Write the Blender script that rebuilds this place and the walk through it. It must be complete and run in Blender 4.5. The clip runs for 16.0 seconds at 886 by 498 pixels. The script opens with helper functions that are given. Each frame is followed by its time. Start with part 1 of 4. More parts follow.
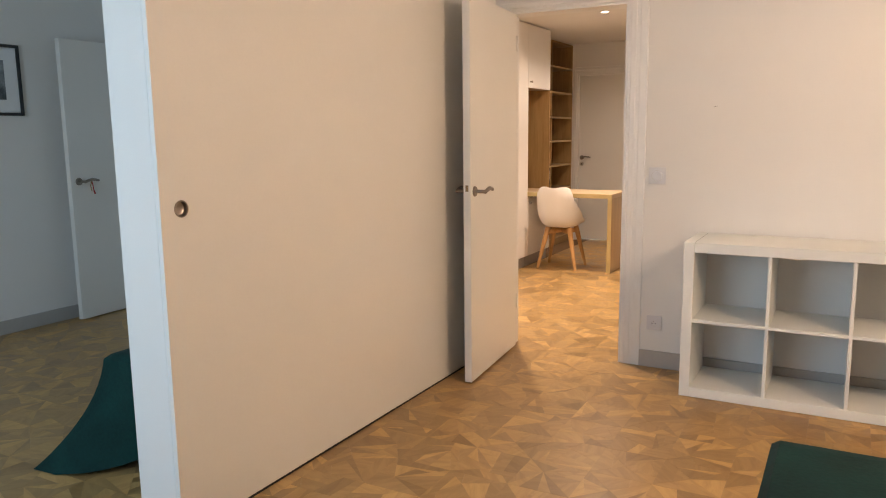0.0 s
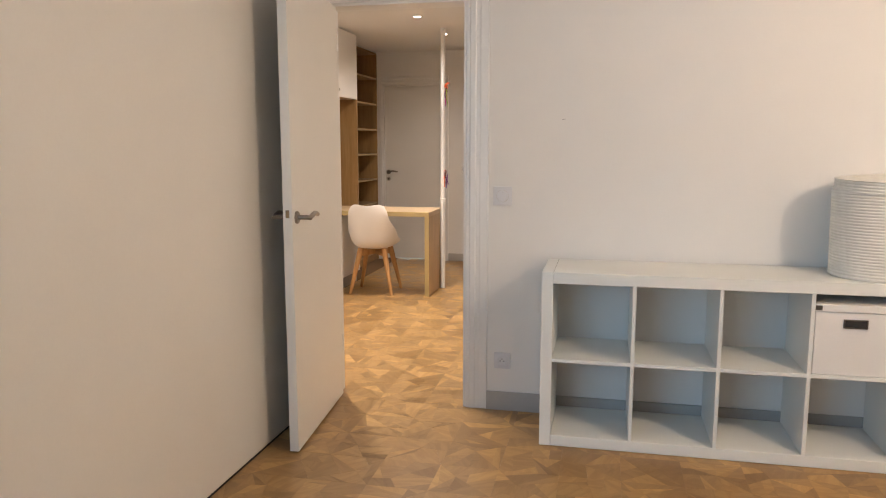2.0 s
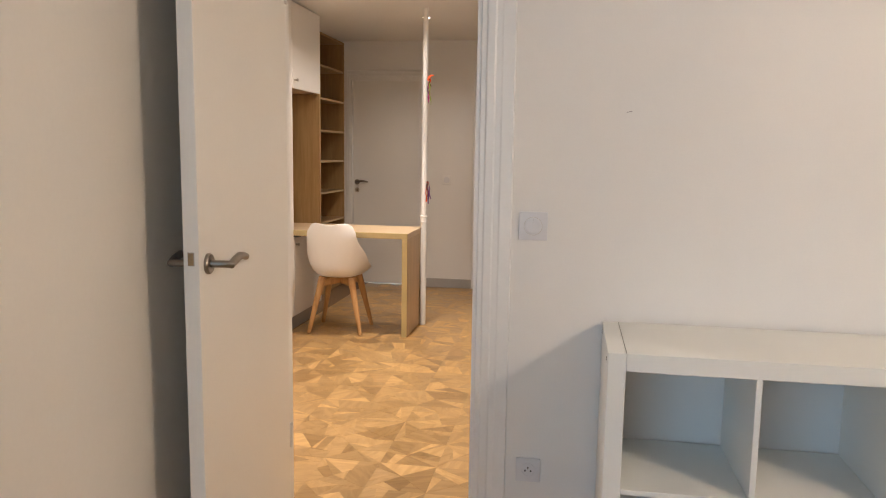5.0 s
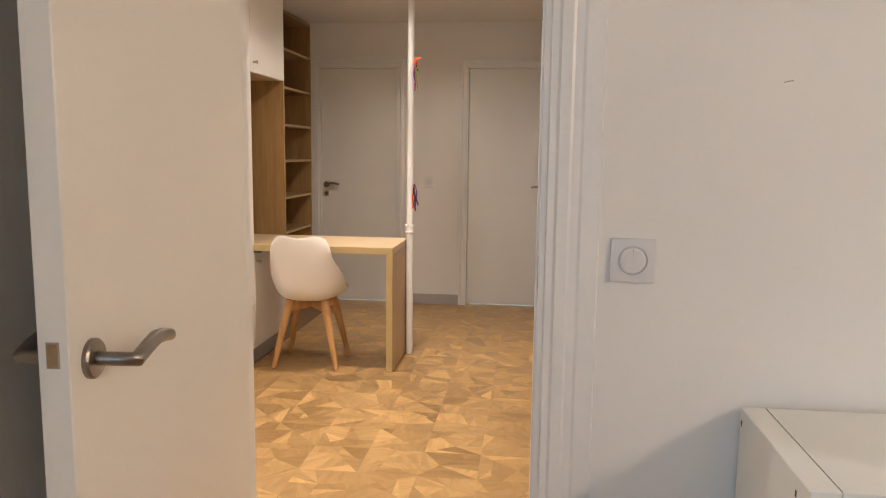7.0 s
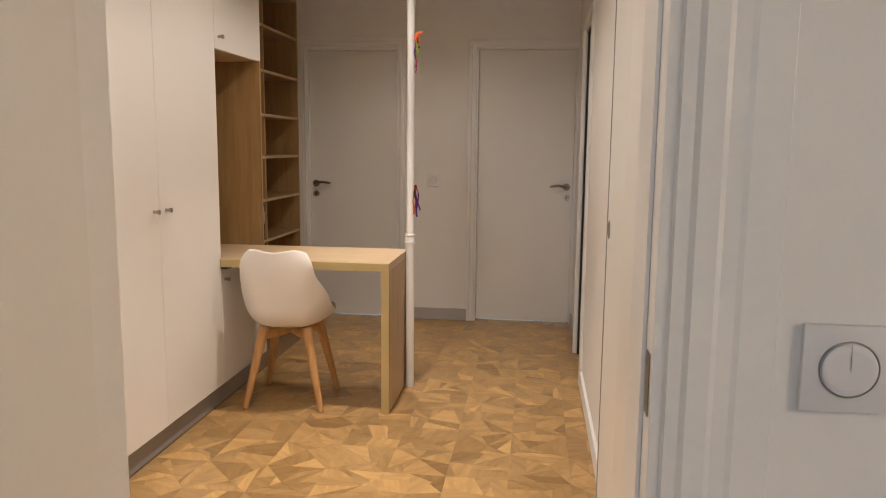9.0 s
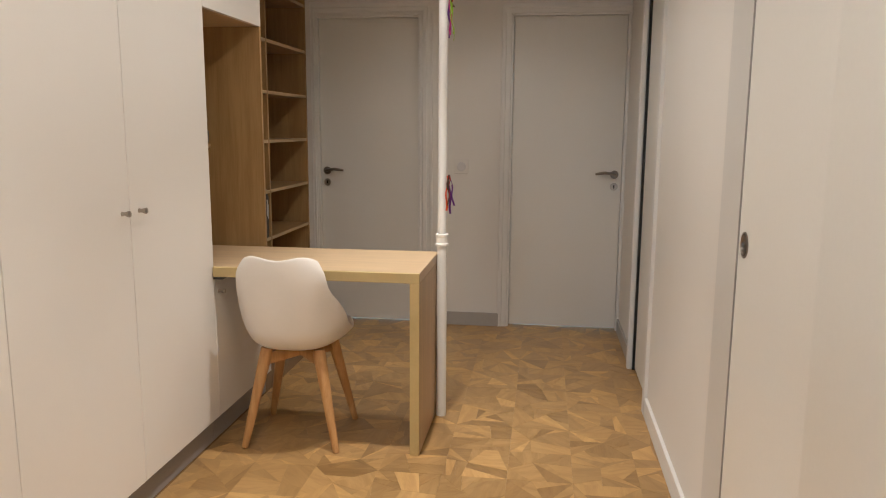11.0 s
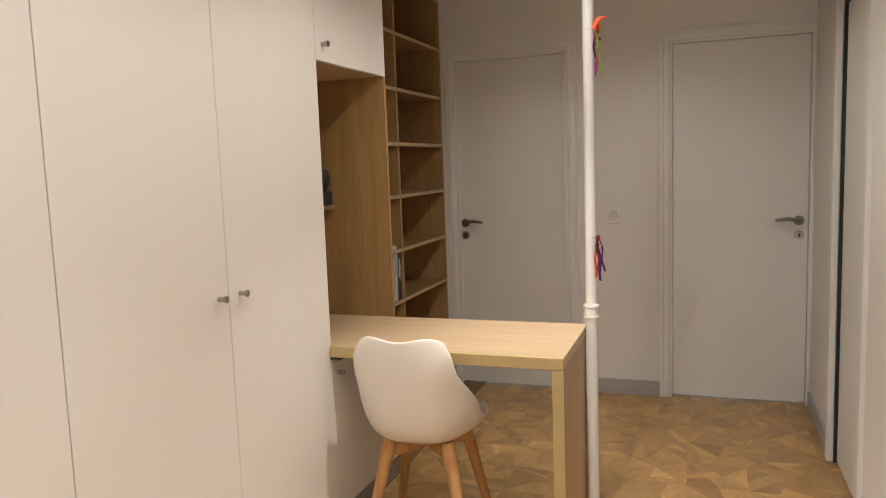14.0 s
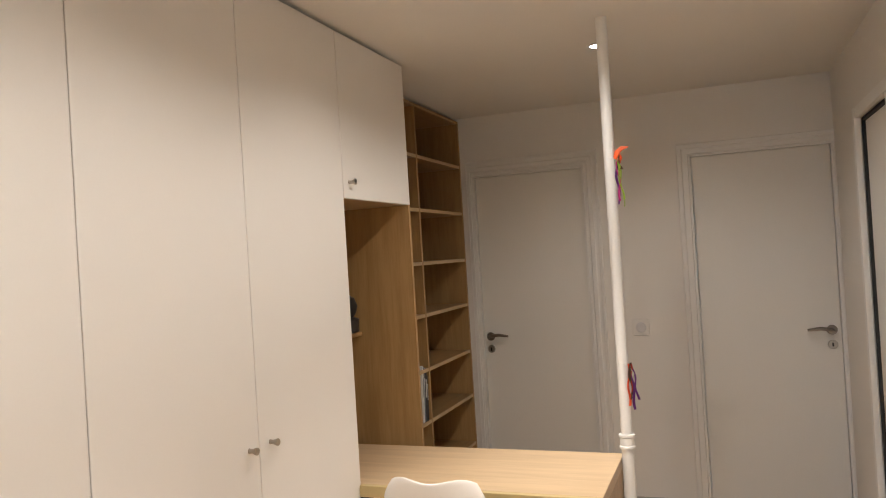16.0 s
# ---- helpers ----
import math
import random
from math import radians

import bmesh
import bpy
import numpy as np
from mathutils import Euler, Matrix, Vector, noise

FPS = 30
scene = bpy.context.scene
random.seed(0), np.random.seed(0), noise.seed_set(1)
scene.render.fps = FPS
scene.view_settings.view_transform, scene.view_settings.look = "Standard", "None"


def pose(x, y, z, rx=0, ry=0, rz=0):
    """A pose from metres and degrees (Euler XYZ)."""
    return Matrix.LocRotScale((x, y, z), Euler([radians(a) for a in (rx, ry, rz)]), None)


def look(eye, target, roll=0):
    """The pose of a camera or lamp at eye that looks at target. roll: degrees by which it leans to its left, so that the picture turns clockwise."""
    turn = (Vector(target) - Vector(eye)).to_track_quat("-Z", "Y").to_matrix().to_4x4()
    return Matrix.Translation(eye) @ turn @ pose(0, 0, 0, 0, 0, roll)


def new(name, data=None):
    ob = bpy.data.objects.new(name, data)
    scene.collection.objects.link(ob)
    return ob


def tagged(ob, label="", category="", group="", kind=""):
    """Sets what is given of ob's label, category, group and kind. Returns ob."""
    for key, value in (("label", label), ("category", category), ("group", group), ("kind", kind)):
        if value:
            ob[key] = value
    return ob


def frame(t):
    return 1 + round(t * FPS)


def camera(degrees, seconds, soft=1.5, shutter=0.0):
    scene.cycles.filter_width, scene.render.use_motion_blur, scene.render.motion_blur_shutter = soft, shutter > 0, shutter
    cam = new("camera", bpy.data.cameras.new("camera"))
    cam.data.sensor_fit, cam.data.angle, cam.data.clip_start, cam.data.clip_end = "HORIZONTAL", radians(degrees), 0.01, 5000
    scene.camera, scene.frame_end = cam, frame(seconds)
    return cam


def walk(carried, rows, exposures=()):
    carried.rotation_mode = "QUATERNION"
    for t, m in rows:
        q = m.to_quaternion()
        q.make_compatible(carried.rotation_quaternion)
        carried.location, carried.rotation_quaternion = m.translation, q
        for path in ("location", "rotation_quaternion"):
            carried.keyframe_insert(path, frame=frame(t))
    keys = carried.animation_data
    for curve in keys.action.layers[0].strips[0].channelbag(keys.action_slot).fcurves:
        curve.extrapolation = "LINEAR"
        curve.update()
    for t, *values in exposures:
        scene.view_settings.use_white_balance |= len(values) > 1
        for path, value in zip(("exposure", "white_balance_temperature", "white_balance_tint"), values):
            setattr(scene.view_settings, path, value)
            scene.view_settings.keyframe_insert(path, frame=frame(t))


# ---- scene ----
cam = camera(61.6, 16.0, soft=1.1)
PATH = [
    (0, (0.697, -4.147, 1.331), (-0.253, -2.415, 1.022), -0.7),
    (0.5, (0.568, -4.027, 1.327), (-0.165, -2.19, 1.029), -0.5),
    (1, (0.483, -3.93, 1.328), (-0.09, -2.041, 1.009), -0.1),
    (1.5, (0.369, -3.768, 1.327), (-0.106, -1.85, 1.018), -0.3),
    (2, (0.261, -3.604, 1.337), (-0.163, -1.67, 1.056), 0.0),
    (2.5, (0.128, -3.434, 1.331), (-0.23, -1.484, 1.063), -0.6),
    (3, (0.036, -3.241, 1.332), (-0.235, -1.277, 1.072), -0.8),
    (3.5, (0.017, -3.027, 1.323), (-0.263, -1.064, 1.069), 0.1),
    (4, (-0.003, -2.829, 1.328), (-0.34, -0.874, 1.079), 0.9),
    (6.5, (-0.370, -1.776, 1.298), (-0.679, 0.181, 1.022), 0.4),
    (7, (-0.444, -1.572, 1.304), (-0.676, 0.397, 1.044), 0.7),
    (7.5, (-0.467, -1.355, 1.298), (-0.688, 0.614, 1.029), 0.5),
    (8, (-0.487, -1.146, 1.31), (-0.741, 0.821, 1.052), 0.7),
    (10.5, (-0.709, -0.299, 1.302), (-0.929, 1.662, 0.981), 0.4),
    (11, (-0.769, -0.13, 1.305), (-1.033, 1.826, 0.98), 0.4),
    (11.5, (-0.816, -0.015, 1.318), (-1.099, 1.942, 1.02), -0.2),
    (12, (-0.838, 0.074, 1.324), (-1.175, 2.025, 1.04), -0.4),
    (12.5, (-0.817, 0.202, 1.339), (-1.278, 2.132, 1.087), -0.6),
    (13, (-0.806, 0.298, 1.348), (-1.38, 2.2, 1.116), -1.2),
    (13.5, (-0.804, 0.324, 1.355), (-1.441, 2.205, 1.119), -1.6),
    (14, (-0.813, 0.323, 1.378), (-1.474, 2.197, 1.151), -2.0),
    (14.5, (-0.825, 0.327, 1.412), (-1.5, 2.198, 1.204), -2.4),
    (15, (-0.824, 0.327, 1.455), (-1.5, 2.203, 1.301), -2.1),
    (15.5, (-0.83, 0.329, 1.488), (-1.511, 2.208, 1.419), -2.4),
    (16, (-0.841, 0.329, 1.527), (-1.544, 2.201, 1.544), -3.5),
]
EXPOSURES = [(0, 0.73, 7500, 20), (0.5, 0.62, 7100, 17), (3.5, 0.58, 6450, 14), (6.5, 0.60, 6500, 14), (8, 0.33, 6650, 15), (10.5, 0.27, 6050, 9), (13, 0.38, 6100, 9), (16, 0.43, 6150, 10)]
walk(cam, [(t, look(eye, target, roll)) for t, eye, target, roll in PATH], EXPOSURES)


# ---- light ----
def build_world():
    w = bpy.data.worlds.new("sky")
    scene.world = w
    w.use_nodes = True
    nt = w.node_tree
    sky = nt.nodes.new("ShaderNodeTexSky")
    sky.sky_type = "NISHITA"
    sky.sun_disc = False
    sky.sun_elevation, sky.sun_rotation = radians(35), radians(20)
    bg = nt.nodes["Background"]
    bg.inputs["Strength"].default_value = 0.1
    nt.links.new(sky.outputs["Color"], bg.inputs["Color"])


def lamp(name, kind, place, target, energy, color, **more):
    d = bpy.data.lights.new(name, kind)
    d.energy, d.color = energy, color
    ob = new(name, d)
    ob.matrix_world = look(place, target)
    if kind == "SPOT":
        d.spot_size, d.spot_blend, d.shadow_soft_size = radians(more["angle"]), more["blend"], more["size"]
    elif kind == "POINT":
        d.shadow_soft_size = more["size"]
    elif kind == "AREA":
        d.shape, d.size, d.size_y = "RECTANGLE", more["size"], more["size_y"]
    elif kind == "SUN":
        d.angle = radians(more["angle"])
    return ob


SPOTS = [(-1.28, 0.44), (-1.28, 1.45), (-1.28, 2.455), (-1.28, 3.465)]
WARM = (1.0, 0.91, 0.80)
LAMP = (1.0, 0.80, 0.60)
CEIL = 2.36
CEIL_BED = 2.55
build_world()
lamp("sun", "SUN", (3, 20, 14), (0, 0, 0), 2.5, (1, 0.96, 0.9), angle=0.5)
for (sx, sy), power in zip(SPOTS, (1.42, 0.98, 1.15, 0.78)):
    lamp("spot_flood", "SPOT", (sx, sy, CEIL - 0.012), (sx, sy, 0), 18 * power, WARM, angle=152, blend=0.55, size=0.02)
    lamp("spot_beam", "SPOT", (sx, sy, CEIL - 0.014), (sx, sy, 0), 54 * power, WARM, angle=72, blend=0.8, size=0.022)
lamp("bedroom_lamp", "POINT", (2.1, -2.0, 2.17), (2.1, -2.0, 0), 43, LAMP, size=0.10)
lamp("window_daylight", "AREA", (-1.75, -5.06, 1.5), (-1.75, 0, 1.4), 35, (0.42, 0.72, 1.0), size=2.4, size_y=1.7)
lamp("lobby_daylight", "AREA", (-1.25, 6.1, 1.4), (-1.25, 4, 0.3), 65, (0.45, 0.72, 1.0), size=1.6, size_y=1.4)


# ---- materials ----
def mat(name, base, rough=0.5, metal=0.0, vary=0.04, scale=3.0, fine=60.0, bump=0.02, coat=0.0, emit=None, strength=0.0, sheen=0.0):
    """A surface with colour that varies at two scales and a fine relief."""
    m = bpy.data.materials.new(name)
    m.use_nodes = True
    nt = m.node_tree
    b = nt.nodes["Principled BSDF"]
    tc = nt.nodes.new("ShaderNodeTexCoord")
    n1, n2 = nt.nodes.new("ShaderNodeTexNoise"), nt.nodes.new("ShaderNodeTexNoise")
    n1.inputs["Scale"].default_value, n2.inputs["Scale"].default_value = scale, fine
    n1.inputs["Detail"].default_value = 4
    for n in (n1, n2):
        nt.links.new(tc.outputs["Object"], n.inputs["Vector"])
    add = nt.nodes.new("ShaderNodeMath")
    add.operation = "MULTIPLY_ADD"
    add.inputs[1].default_value = 0.4
    nt.links.new(n2.outputs["Fac"], add.inputs[0])
    nt.links.new(n1.outputs["Fac"], add.inputs[2])
    ramp = nt.nodes.new("ShaderNodeValToRGB")
    ramp.color_ramp.elements[0].position, ramp.color_ramp.elements[1].position = 0.45, 0.95
    ramp.color_ramp.elements[0].color = (*[c * (1 - vary) for c in base], 1)
    ramp.color_ramp.elements[1].color = (*[min(1, c * (1 + vary)) for c in base], 1)
    nt.links.new(add.outputs[0], ramp.inputs[0])
    nt.links.new(ramp.outputs["Color"], b.inputs["Base Color"])
    b.inputs["Roughness"].default_value, b.inputs["Metallic"].default_value = rough, metal
    b.inputs["Coat Weight"].default_value = coat
    b.inputs["Sheen Weight"].default_value = sheen
    if emit:
        b.inputs["Emission Color"].default_value = (*emit, 1)
        b.inputs["Emission Strength"].default_value = strength
    if bump:
        bp = nt.nodes.new("ShaderNodeBump")
        bp.inputs["Strength"].default_value, bp.inputs["Distance"].default_value = bump, 0.01
        nt.links.new(add.outputs[0], bp.inputs["Height"])
        nt.links.new(bp.outputs["Normal"], b.inputs["Normal"])
    return m


def wood(name, dark, light, rough=0.45, axis="Y", stretch=14.0, scale=2.2, bump=0.05, pieces=False):
    """Wood with long grain along an axis; pieces: each piece of its own tone and grain direction."""
    m = bpy.data.materials.new(name)
    m.use_nodes = True
    nt = m.node_tree
    b = nt.nodes["Principled BSDF"]
    tc = nt.nodes.new("ShaderNodeTexCoord")
    source = tc.outputs["Object"]
    tone = None
    if pieces:
        oi, geo = nt.nodes.new("ShaderNodeObjectInfo"), nt.nodes.new("ShaderNodeNewGeometry")
        a = nt.nodes.new("ShaderNodeMath")
        a.operation = "ADD"
        nt.links.new(oi.outputs["Random"], a.inputs[0])
        nt.links.new(geo.outputs["Random Per Island"], a.inputs[1])
        fr = nt.nodes.new("ShaderNodeMath")
        fr.operation = "FRACT"
        nt.links.new(a.outputs[0], fr.inputs[0])
        tone = fr.outputs[0]
        ang = nt.nodes.new("ShaderNodeMath")
        ang.operation = "MULTIPLY"
        ang.inputs[1].default_value = 31.4
        nt.links.new(tone, ang.inputs[0])
        rot = nt.nodes.new("ShaderNodeVectorRotate")
        rot.rotation_type = "Z_AXIS"
        nt.links.new(geo.outputs["Position"], rot.inputs["Vector"])
        nt.links.new(ang.outputs[0], rot.inputs["Angle"])
        source = rot.outputs["Vector"]
    mp = nt.nodes.new("ShaderNodeMapping")
    s = {"X": (1, stretch, stretch), "Y": (stretch, 1, stretch), "Z": (stretch, stretch, 1)}[axis]
    mp.inputs["Scale"].default_value = s
    nt.links.new(source, mp.inputs["Vector"])
    n1, n2 = nt.nodes.new("ShaderNodeTexNoise"), nt.nodes.new("ShaderNodeTexNoise")
    n1.inputs["Scale"].default_value, n1.inputs["Detail"].default_value, n1.inputs["Distortion"].default_value = scale, 6, 0.6
    n2.inputs["Scale"].default_value, n2.inputs["Detail"].default_value = scale * 6, 3
    for n in (n1, n2):
        nt.links.new(mp.outputs[0], n.inputs["Vector"])
    mix = nt.nodes.new("ShaderNodeMath")
    mix.operation = "MULTIPLY_ADD"
    mix.inputs[1].default_value = 0.35
    nt.links.new(n2.outputs["Fac"], mix.inputs[0])
    nt.links.new(n1.outputs["Fac"], mix.inputs[2])
    ramp = nt.nodes.new("ShaderNodeValToRGB")
    ramp.color_ramp.elements[0].position, ramp.color_ramp.elements[1].position = (0.54, 0.80) if pieces else (0.5, 0.85)
    ramp.color_ramp.elements[0].color, ramp.color_ramp.elements[1].color = (*dark, 1), (*light, 1)
    nt.links.new(mix.outputs[0], ramp.inputs[0])
    color = ramp.outputs["Color"]
    if pieces:
        tr = nt.nodes.new("ShaderNodeValToRGB")
        cr = tr.color_ramp
        cr.elements[0].position, cr.elements[0].color = 0.0, (0.66, 0.61, 0.54, 1)
        cr.elements[1].position, cr.elements[1].color = 1.0, (1.38, 1.37, 1.33, 1)
        for p, v in ((0.14, (0.80, 0.77, 0.73, 1)), (0.45, (0.95, 0.94, 0.92, 1)), (0.80, (1.12, 1.11, 1.08, 1))):
            cr.elements.new(p).color = v
        t2 = nt.nodes.new("ShaderNodeMath")
        t2.operation = "MULTIPLY"
        t2.inputs[1].default_value = 7.31
        nt.links.new(tone, t2.inputs[0])
        f2 = nt.nodes.new("ShaderNodeMath")
        f2.operation = "FRACT"
        nt.links.new(t2.outputs[0], f2.inputs[0])
        nt.links.new(f2.outputs[0], tr.inputs[0])
        mul = nt.nodes.new("ShaderNodeMix")
        mul.data_type, mul.blend_type = "RGBA", "MULTIPLY"
        mul.inputs["Factor"].default_value = 1
        nt.links.new(color, mul.inputs["A"])
        nt.links.new(tr.outputs["Color"], mul.inputs["B"])
        color = mul.outputs["Result"]
    nt.links.new(color, b.inputs["Base Color"])
    rr = nt.nodes.new("ShaderNodeMapRange")
    rr.inputs["To Min"].default_value, rr.inputs["To Max"].default_value = rough - 0.06, rough + 0.1
    nt.links.new(n1.outputs["Fac"], rr.inputs["Value"])
    nt.links.new(rr.outputs[0], b.inputs["Roughness"])
    if pieces:
        nt.links.new(f2.outputs[0], rr.inputs["Value"])
        rr.inputs["To Min"].default_value, rr.inputs["To Max"].default_value = rough - 0.05, rough + 0.10
    bp = nt.nodes.new("ShaderNodeBump")
    bp.inputs["Strength"].default_value, bp.inputs["Distance"].default_value = bump, 0.004
    nt.links.new(mix.outputs[0], bp.inputs["Height"])
    nt.links.new(bp.outputs["Normal"], b.inputs["Normal"])
    return m


def checker_mat(name, a, c, scale):
    m = mat(name, a, 0.8)
    nt = m.node_tree
    ch, tc, mp = nt.nodes.new("ShaderNodeTexChecker"), nt.nodes.new("ShaderNodeTexCoord"), nt.nodes.new("ShaderNodeMapping")
    mp.inputs["Rotation"].default_value = (0, 0, 0.8)
    ch.inputs["Scale"].default_value = scale
    ch.inputs["Color1"].default_value, ch.inputs["Color2"].default_value = (*a, 1), (*c, 1)
    nt.links.new(tc.outputs["Object"], mp.inputs["Vector"])
    nt.links.new(mp.outputs[0], ch.inputs["Vector"])
    nt.links.new(ch.outputs["Color"], nt.nodes["Principled BSDF"].inputs["Base Color"])
    return m


M = {
    "wall": mat("wall_paint", (0.78, 0.76, 0.73), 0.75, vary=0.025, scale=1.2, fine=180, bump=0.05),
    "ceiling": mat("ceiling_paint", (0.78, 0.76, 0.73), 0.9, vary=0.02, scale=1.0, fine=120, bump=0.03),
    "gloss": mat("door_paint", (0.78, 0.765, 0.73), 0.38, vary=0.02, scale=1.5, fine=90, bump=0.015),
    "trim": mat("trim_paint", (0.79, 0.78, 0.76), 0.35, vary=0.03, scale=4, fine=90, bump=0.03),
    # white greyed to hold the shade of the corridor strip
    "strip": mat("shaded_white_paint", (0.66, 0.65, 0.63), 0.45, vary=0.02),
    "base": mat("skirting_paint", (0.42, 0.40, 0.38), 0.45, vary=0.05, scale=5, bump=0.02),
    "plinth": mat("plinth_laminate", (0.30, 0.28, 0.27), 0.5, vary=0.05),
    "laminate": mat("white_laminate", (0.78, 0.75, 0.71), 0.42, vary=0.015, scale=2, fine=150, bump=0.015),
    "shelf_white": mat("white_foil", (0.78, 0.79, 0.76), 0.35, vary=0.015, scale=2, fine=150, bump=0.01),
    "plastic": mat("white_plastic", (0.67, 0.66, 0.67), 0.35, vary=0.01, bump=0.0),
    "shell": mat("chair_plastic", (0.84, 0.80, 0.75), 0.4, vary=0.015, bump=0.01),
    "pad": mat("grey_leatherette", (0.50, 0.44, 0.38), 0.5, vary=0.08, scale=20),
    "metal": mat("brushed_steel", (0.29, 0.255, 0.225), 0.34, metal=1.0, vary=0.08, scale=30, fine=300, bump=0.03),
    "dark": mat("dark_slot", (0.02, 0.02, 0.02), 0.6),
    "black": mat("black_glaze", (0.02, 0.02, 0.022), 0.35, vary=0.1),
    # bookcase and niche oak, darkened so its colour holds the bookcase's interior shade
    "oak": wood("oak_veneer_upright_shaded", (0.33, 0.195, 0.076), (0.42, 0.265, 0.112), 0.45, "Z"),
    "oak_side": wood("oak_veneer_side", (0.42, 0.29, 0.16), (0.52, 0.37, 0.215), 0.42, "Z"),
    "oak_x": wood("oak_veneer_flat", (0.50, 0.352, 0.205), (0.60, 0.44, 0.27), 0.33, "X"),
    "nickel": mat("worn_nickel", (0.56, 0.52, 0.47), 0.3, metal=1.0, vary=0.08, scale=30, fine=300, bump=0.02),
    "knob": mat("knob_steel", (0.42, 0.38, 0.33), 0.34, metal=1.0, vary=0.08, scale=30, fine=300, bump=0.02),
    "latch": mat("worn_brass_latch", (0.30, 0.20, 0.10), 0.4, vary=0.2, scale=60),
    "band": mat("oak_edge_band", (0.52, 0.40, 0.19), 0.45, vary=0.06, scale=8, fine=120, bump=0.02),
    # shelf oak, darkened likewise for the shade between the boards
    "oak_y": wood("oak_veneer_shelf_shaded", (0.30, 0.178, 0.070), (0.39, 0.245, 0.105), 0.45, "Y"),
    "oak_edge": mat("oak_shelf_edge", (0.50, 0.36, 0.19), 0.45, vary=0.08, scale=9, fine=120, bump=0.02),
    "beech": wood("beech", (0.48, 0.25, 0.092), (0.61, 0.35, 0.145), 0.45, "Z", stretch=10, scale=4),
    "parquet": wood("oak_parquet", (0.365, 0.217, 0.085), (0.435, 0.267, 0.108), 0.34, "X", stretch=6, scale=5.5, bump=0.04, pieces=True),
    "subfloor": mat("parquet_bed", (0.20, 0.115, 0.055), 0.8),
    "green": mat("green_velvet", (0.001, 0.029, 0.026), 0.8, vary=0.35, scale=6, fine=90, bump=0.15, sheen=0.03),
    "cushion": checker_mat("patterned_cotton", (0.8, 0.79, 0.76), (0.42, 0.44, 0.42), 44),
    "rope": mat("cotton_rope", (0.78, 0.76, 0.71), 0.9, vary=0.05, scale=30, fine=160, bump=0.03),
    "card": mat("white_card", (0.80, 0.78, 0.75), 0.6, vary=0.02, fine=120),
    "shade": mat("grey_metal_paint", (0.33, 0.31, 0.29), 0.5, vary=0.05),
    "mount": mat("picture_mount", (0.75, 0.76, 0.76), 0.8),
    "photo": mat("photograph", (0.16, 0.18, 0.19), 0.5, vary=0.9, scale=9, fine=40, bump=0),
    "glow": mat("lit_diffuser", (0.9, 0.9, 0.9), 0.5, bump=0, emit=(1, 0.86, 0.68), strength=14),
    "glass": mat("window_glass", (0.9, 0.9, 0.9), 0.1, bump=0),
}
for key, rgb in (("orange", (0.8, 0.13, 0.03)), ("lime", (0.42, 0.62, 0.06)), ("violet", (0.16, 0.03, 0.25)), ("pink", (0.6, 0.04, 0.3)),
                 ("brown", (0.10, 0.05, 0.03)), ("red", (0.45, 0.04, 0.03)), ("book_white", (0.7, 0.7, 0.68)), ("book_black", (0.03, 0.03, 0.035)), ("book_grey", (0.2, 0.22, 0.24))):
    M[key] = mat(key + "_surface", rgb, 0.6, vary=0.15, scale=30)
M["green"].node_tree.nodes["Principled BSDF"].inputs["Specular IOR Level"].default_value = 0.15
M["glass"].node_tree.nodes["Principled BSDF"].inputs["Transmission Weight"].default_value = 1.0


# ---- mesh helpers ----
def box(bm, x0, x1, y0, y1, z0, z1):
    v = [bm.verts.new((x, y, z)) for x in (x0, x1) for y in (y0, y1) for z in (z0, z1)]
    for f in ((0, 1, 3, 2), (4, 6, 7, 5), (0, 4, 5, 1), (2, 3, 7, 6), (0, 2, 6, 4), (1, 5, 7, 3)):
        bm.faces.new([v[i] for i in f])


def finish(ob, bm, material, smooth=False):
    bmesh.ops.recalc_face_normals(bm, faces=bm.faces)
    if smooth:
        for f in bm.faces:
            f.smooth = True
        for e in bm.edges:
            if len(e.link_faces) == 2 and e.calc_face_angle(0) > radians(38):
                e.smooth = False
    bm.to_mesh(ob.data)
    bm.free()
    ob.data.materials.append(material)
    return ob


def part(name, bm, material, parent=None, label="", smooth=False):
    ob = new(name, bpy.data.meshes.new(name))
    finish(ob, bm, material, smooth)
    if parent:
        ob.parent = parent
    return tagged(ob, label)


def soft_box(x0, x1, y0, y1, z0, z1, bevel=0.002, seg=1):
    bm = bmesh.new()
    box(bm, x0, x1, y0, y1, z0, z1)
    if bevel:
        bmesh.ops.bevel(bm, geom=bm.edges[:], offset=bevel, segments=seg, profile=0.6, affect="EDGES")
    return bm


def block(name, dims, material, parent=None, label="", bevel=0.002, seg=1):
    return part(name, soft_box(*dims, bevel, seg), material, parent, label, smooth=seg > 1)


def structure(name, boxes, material, bevel=0.0):
    bm = bmesh.new()
    for b in boxes:
        box(bm, *b)
    if bevel:
        bmesh.ops.bevel(bm, geom=bm.edges[:], offset=bevel, segments=2, affect="EDGES")
    return tagged(part(name, bm, material), kind="structure")


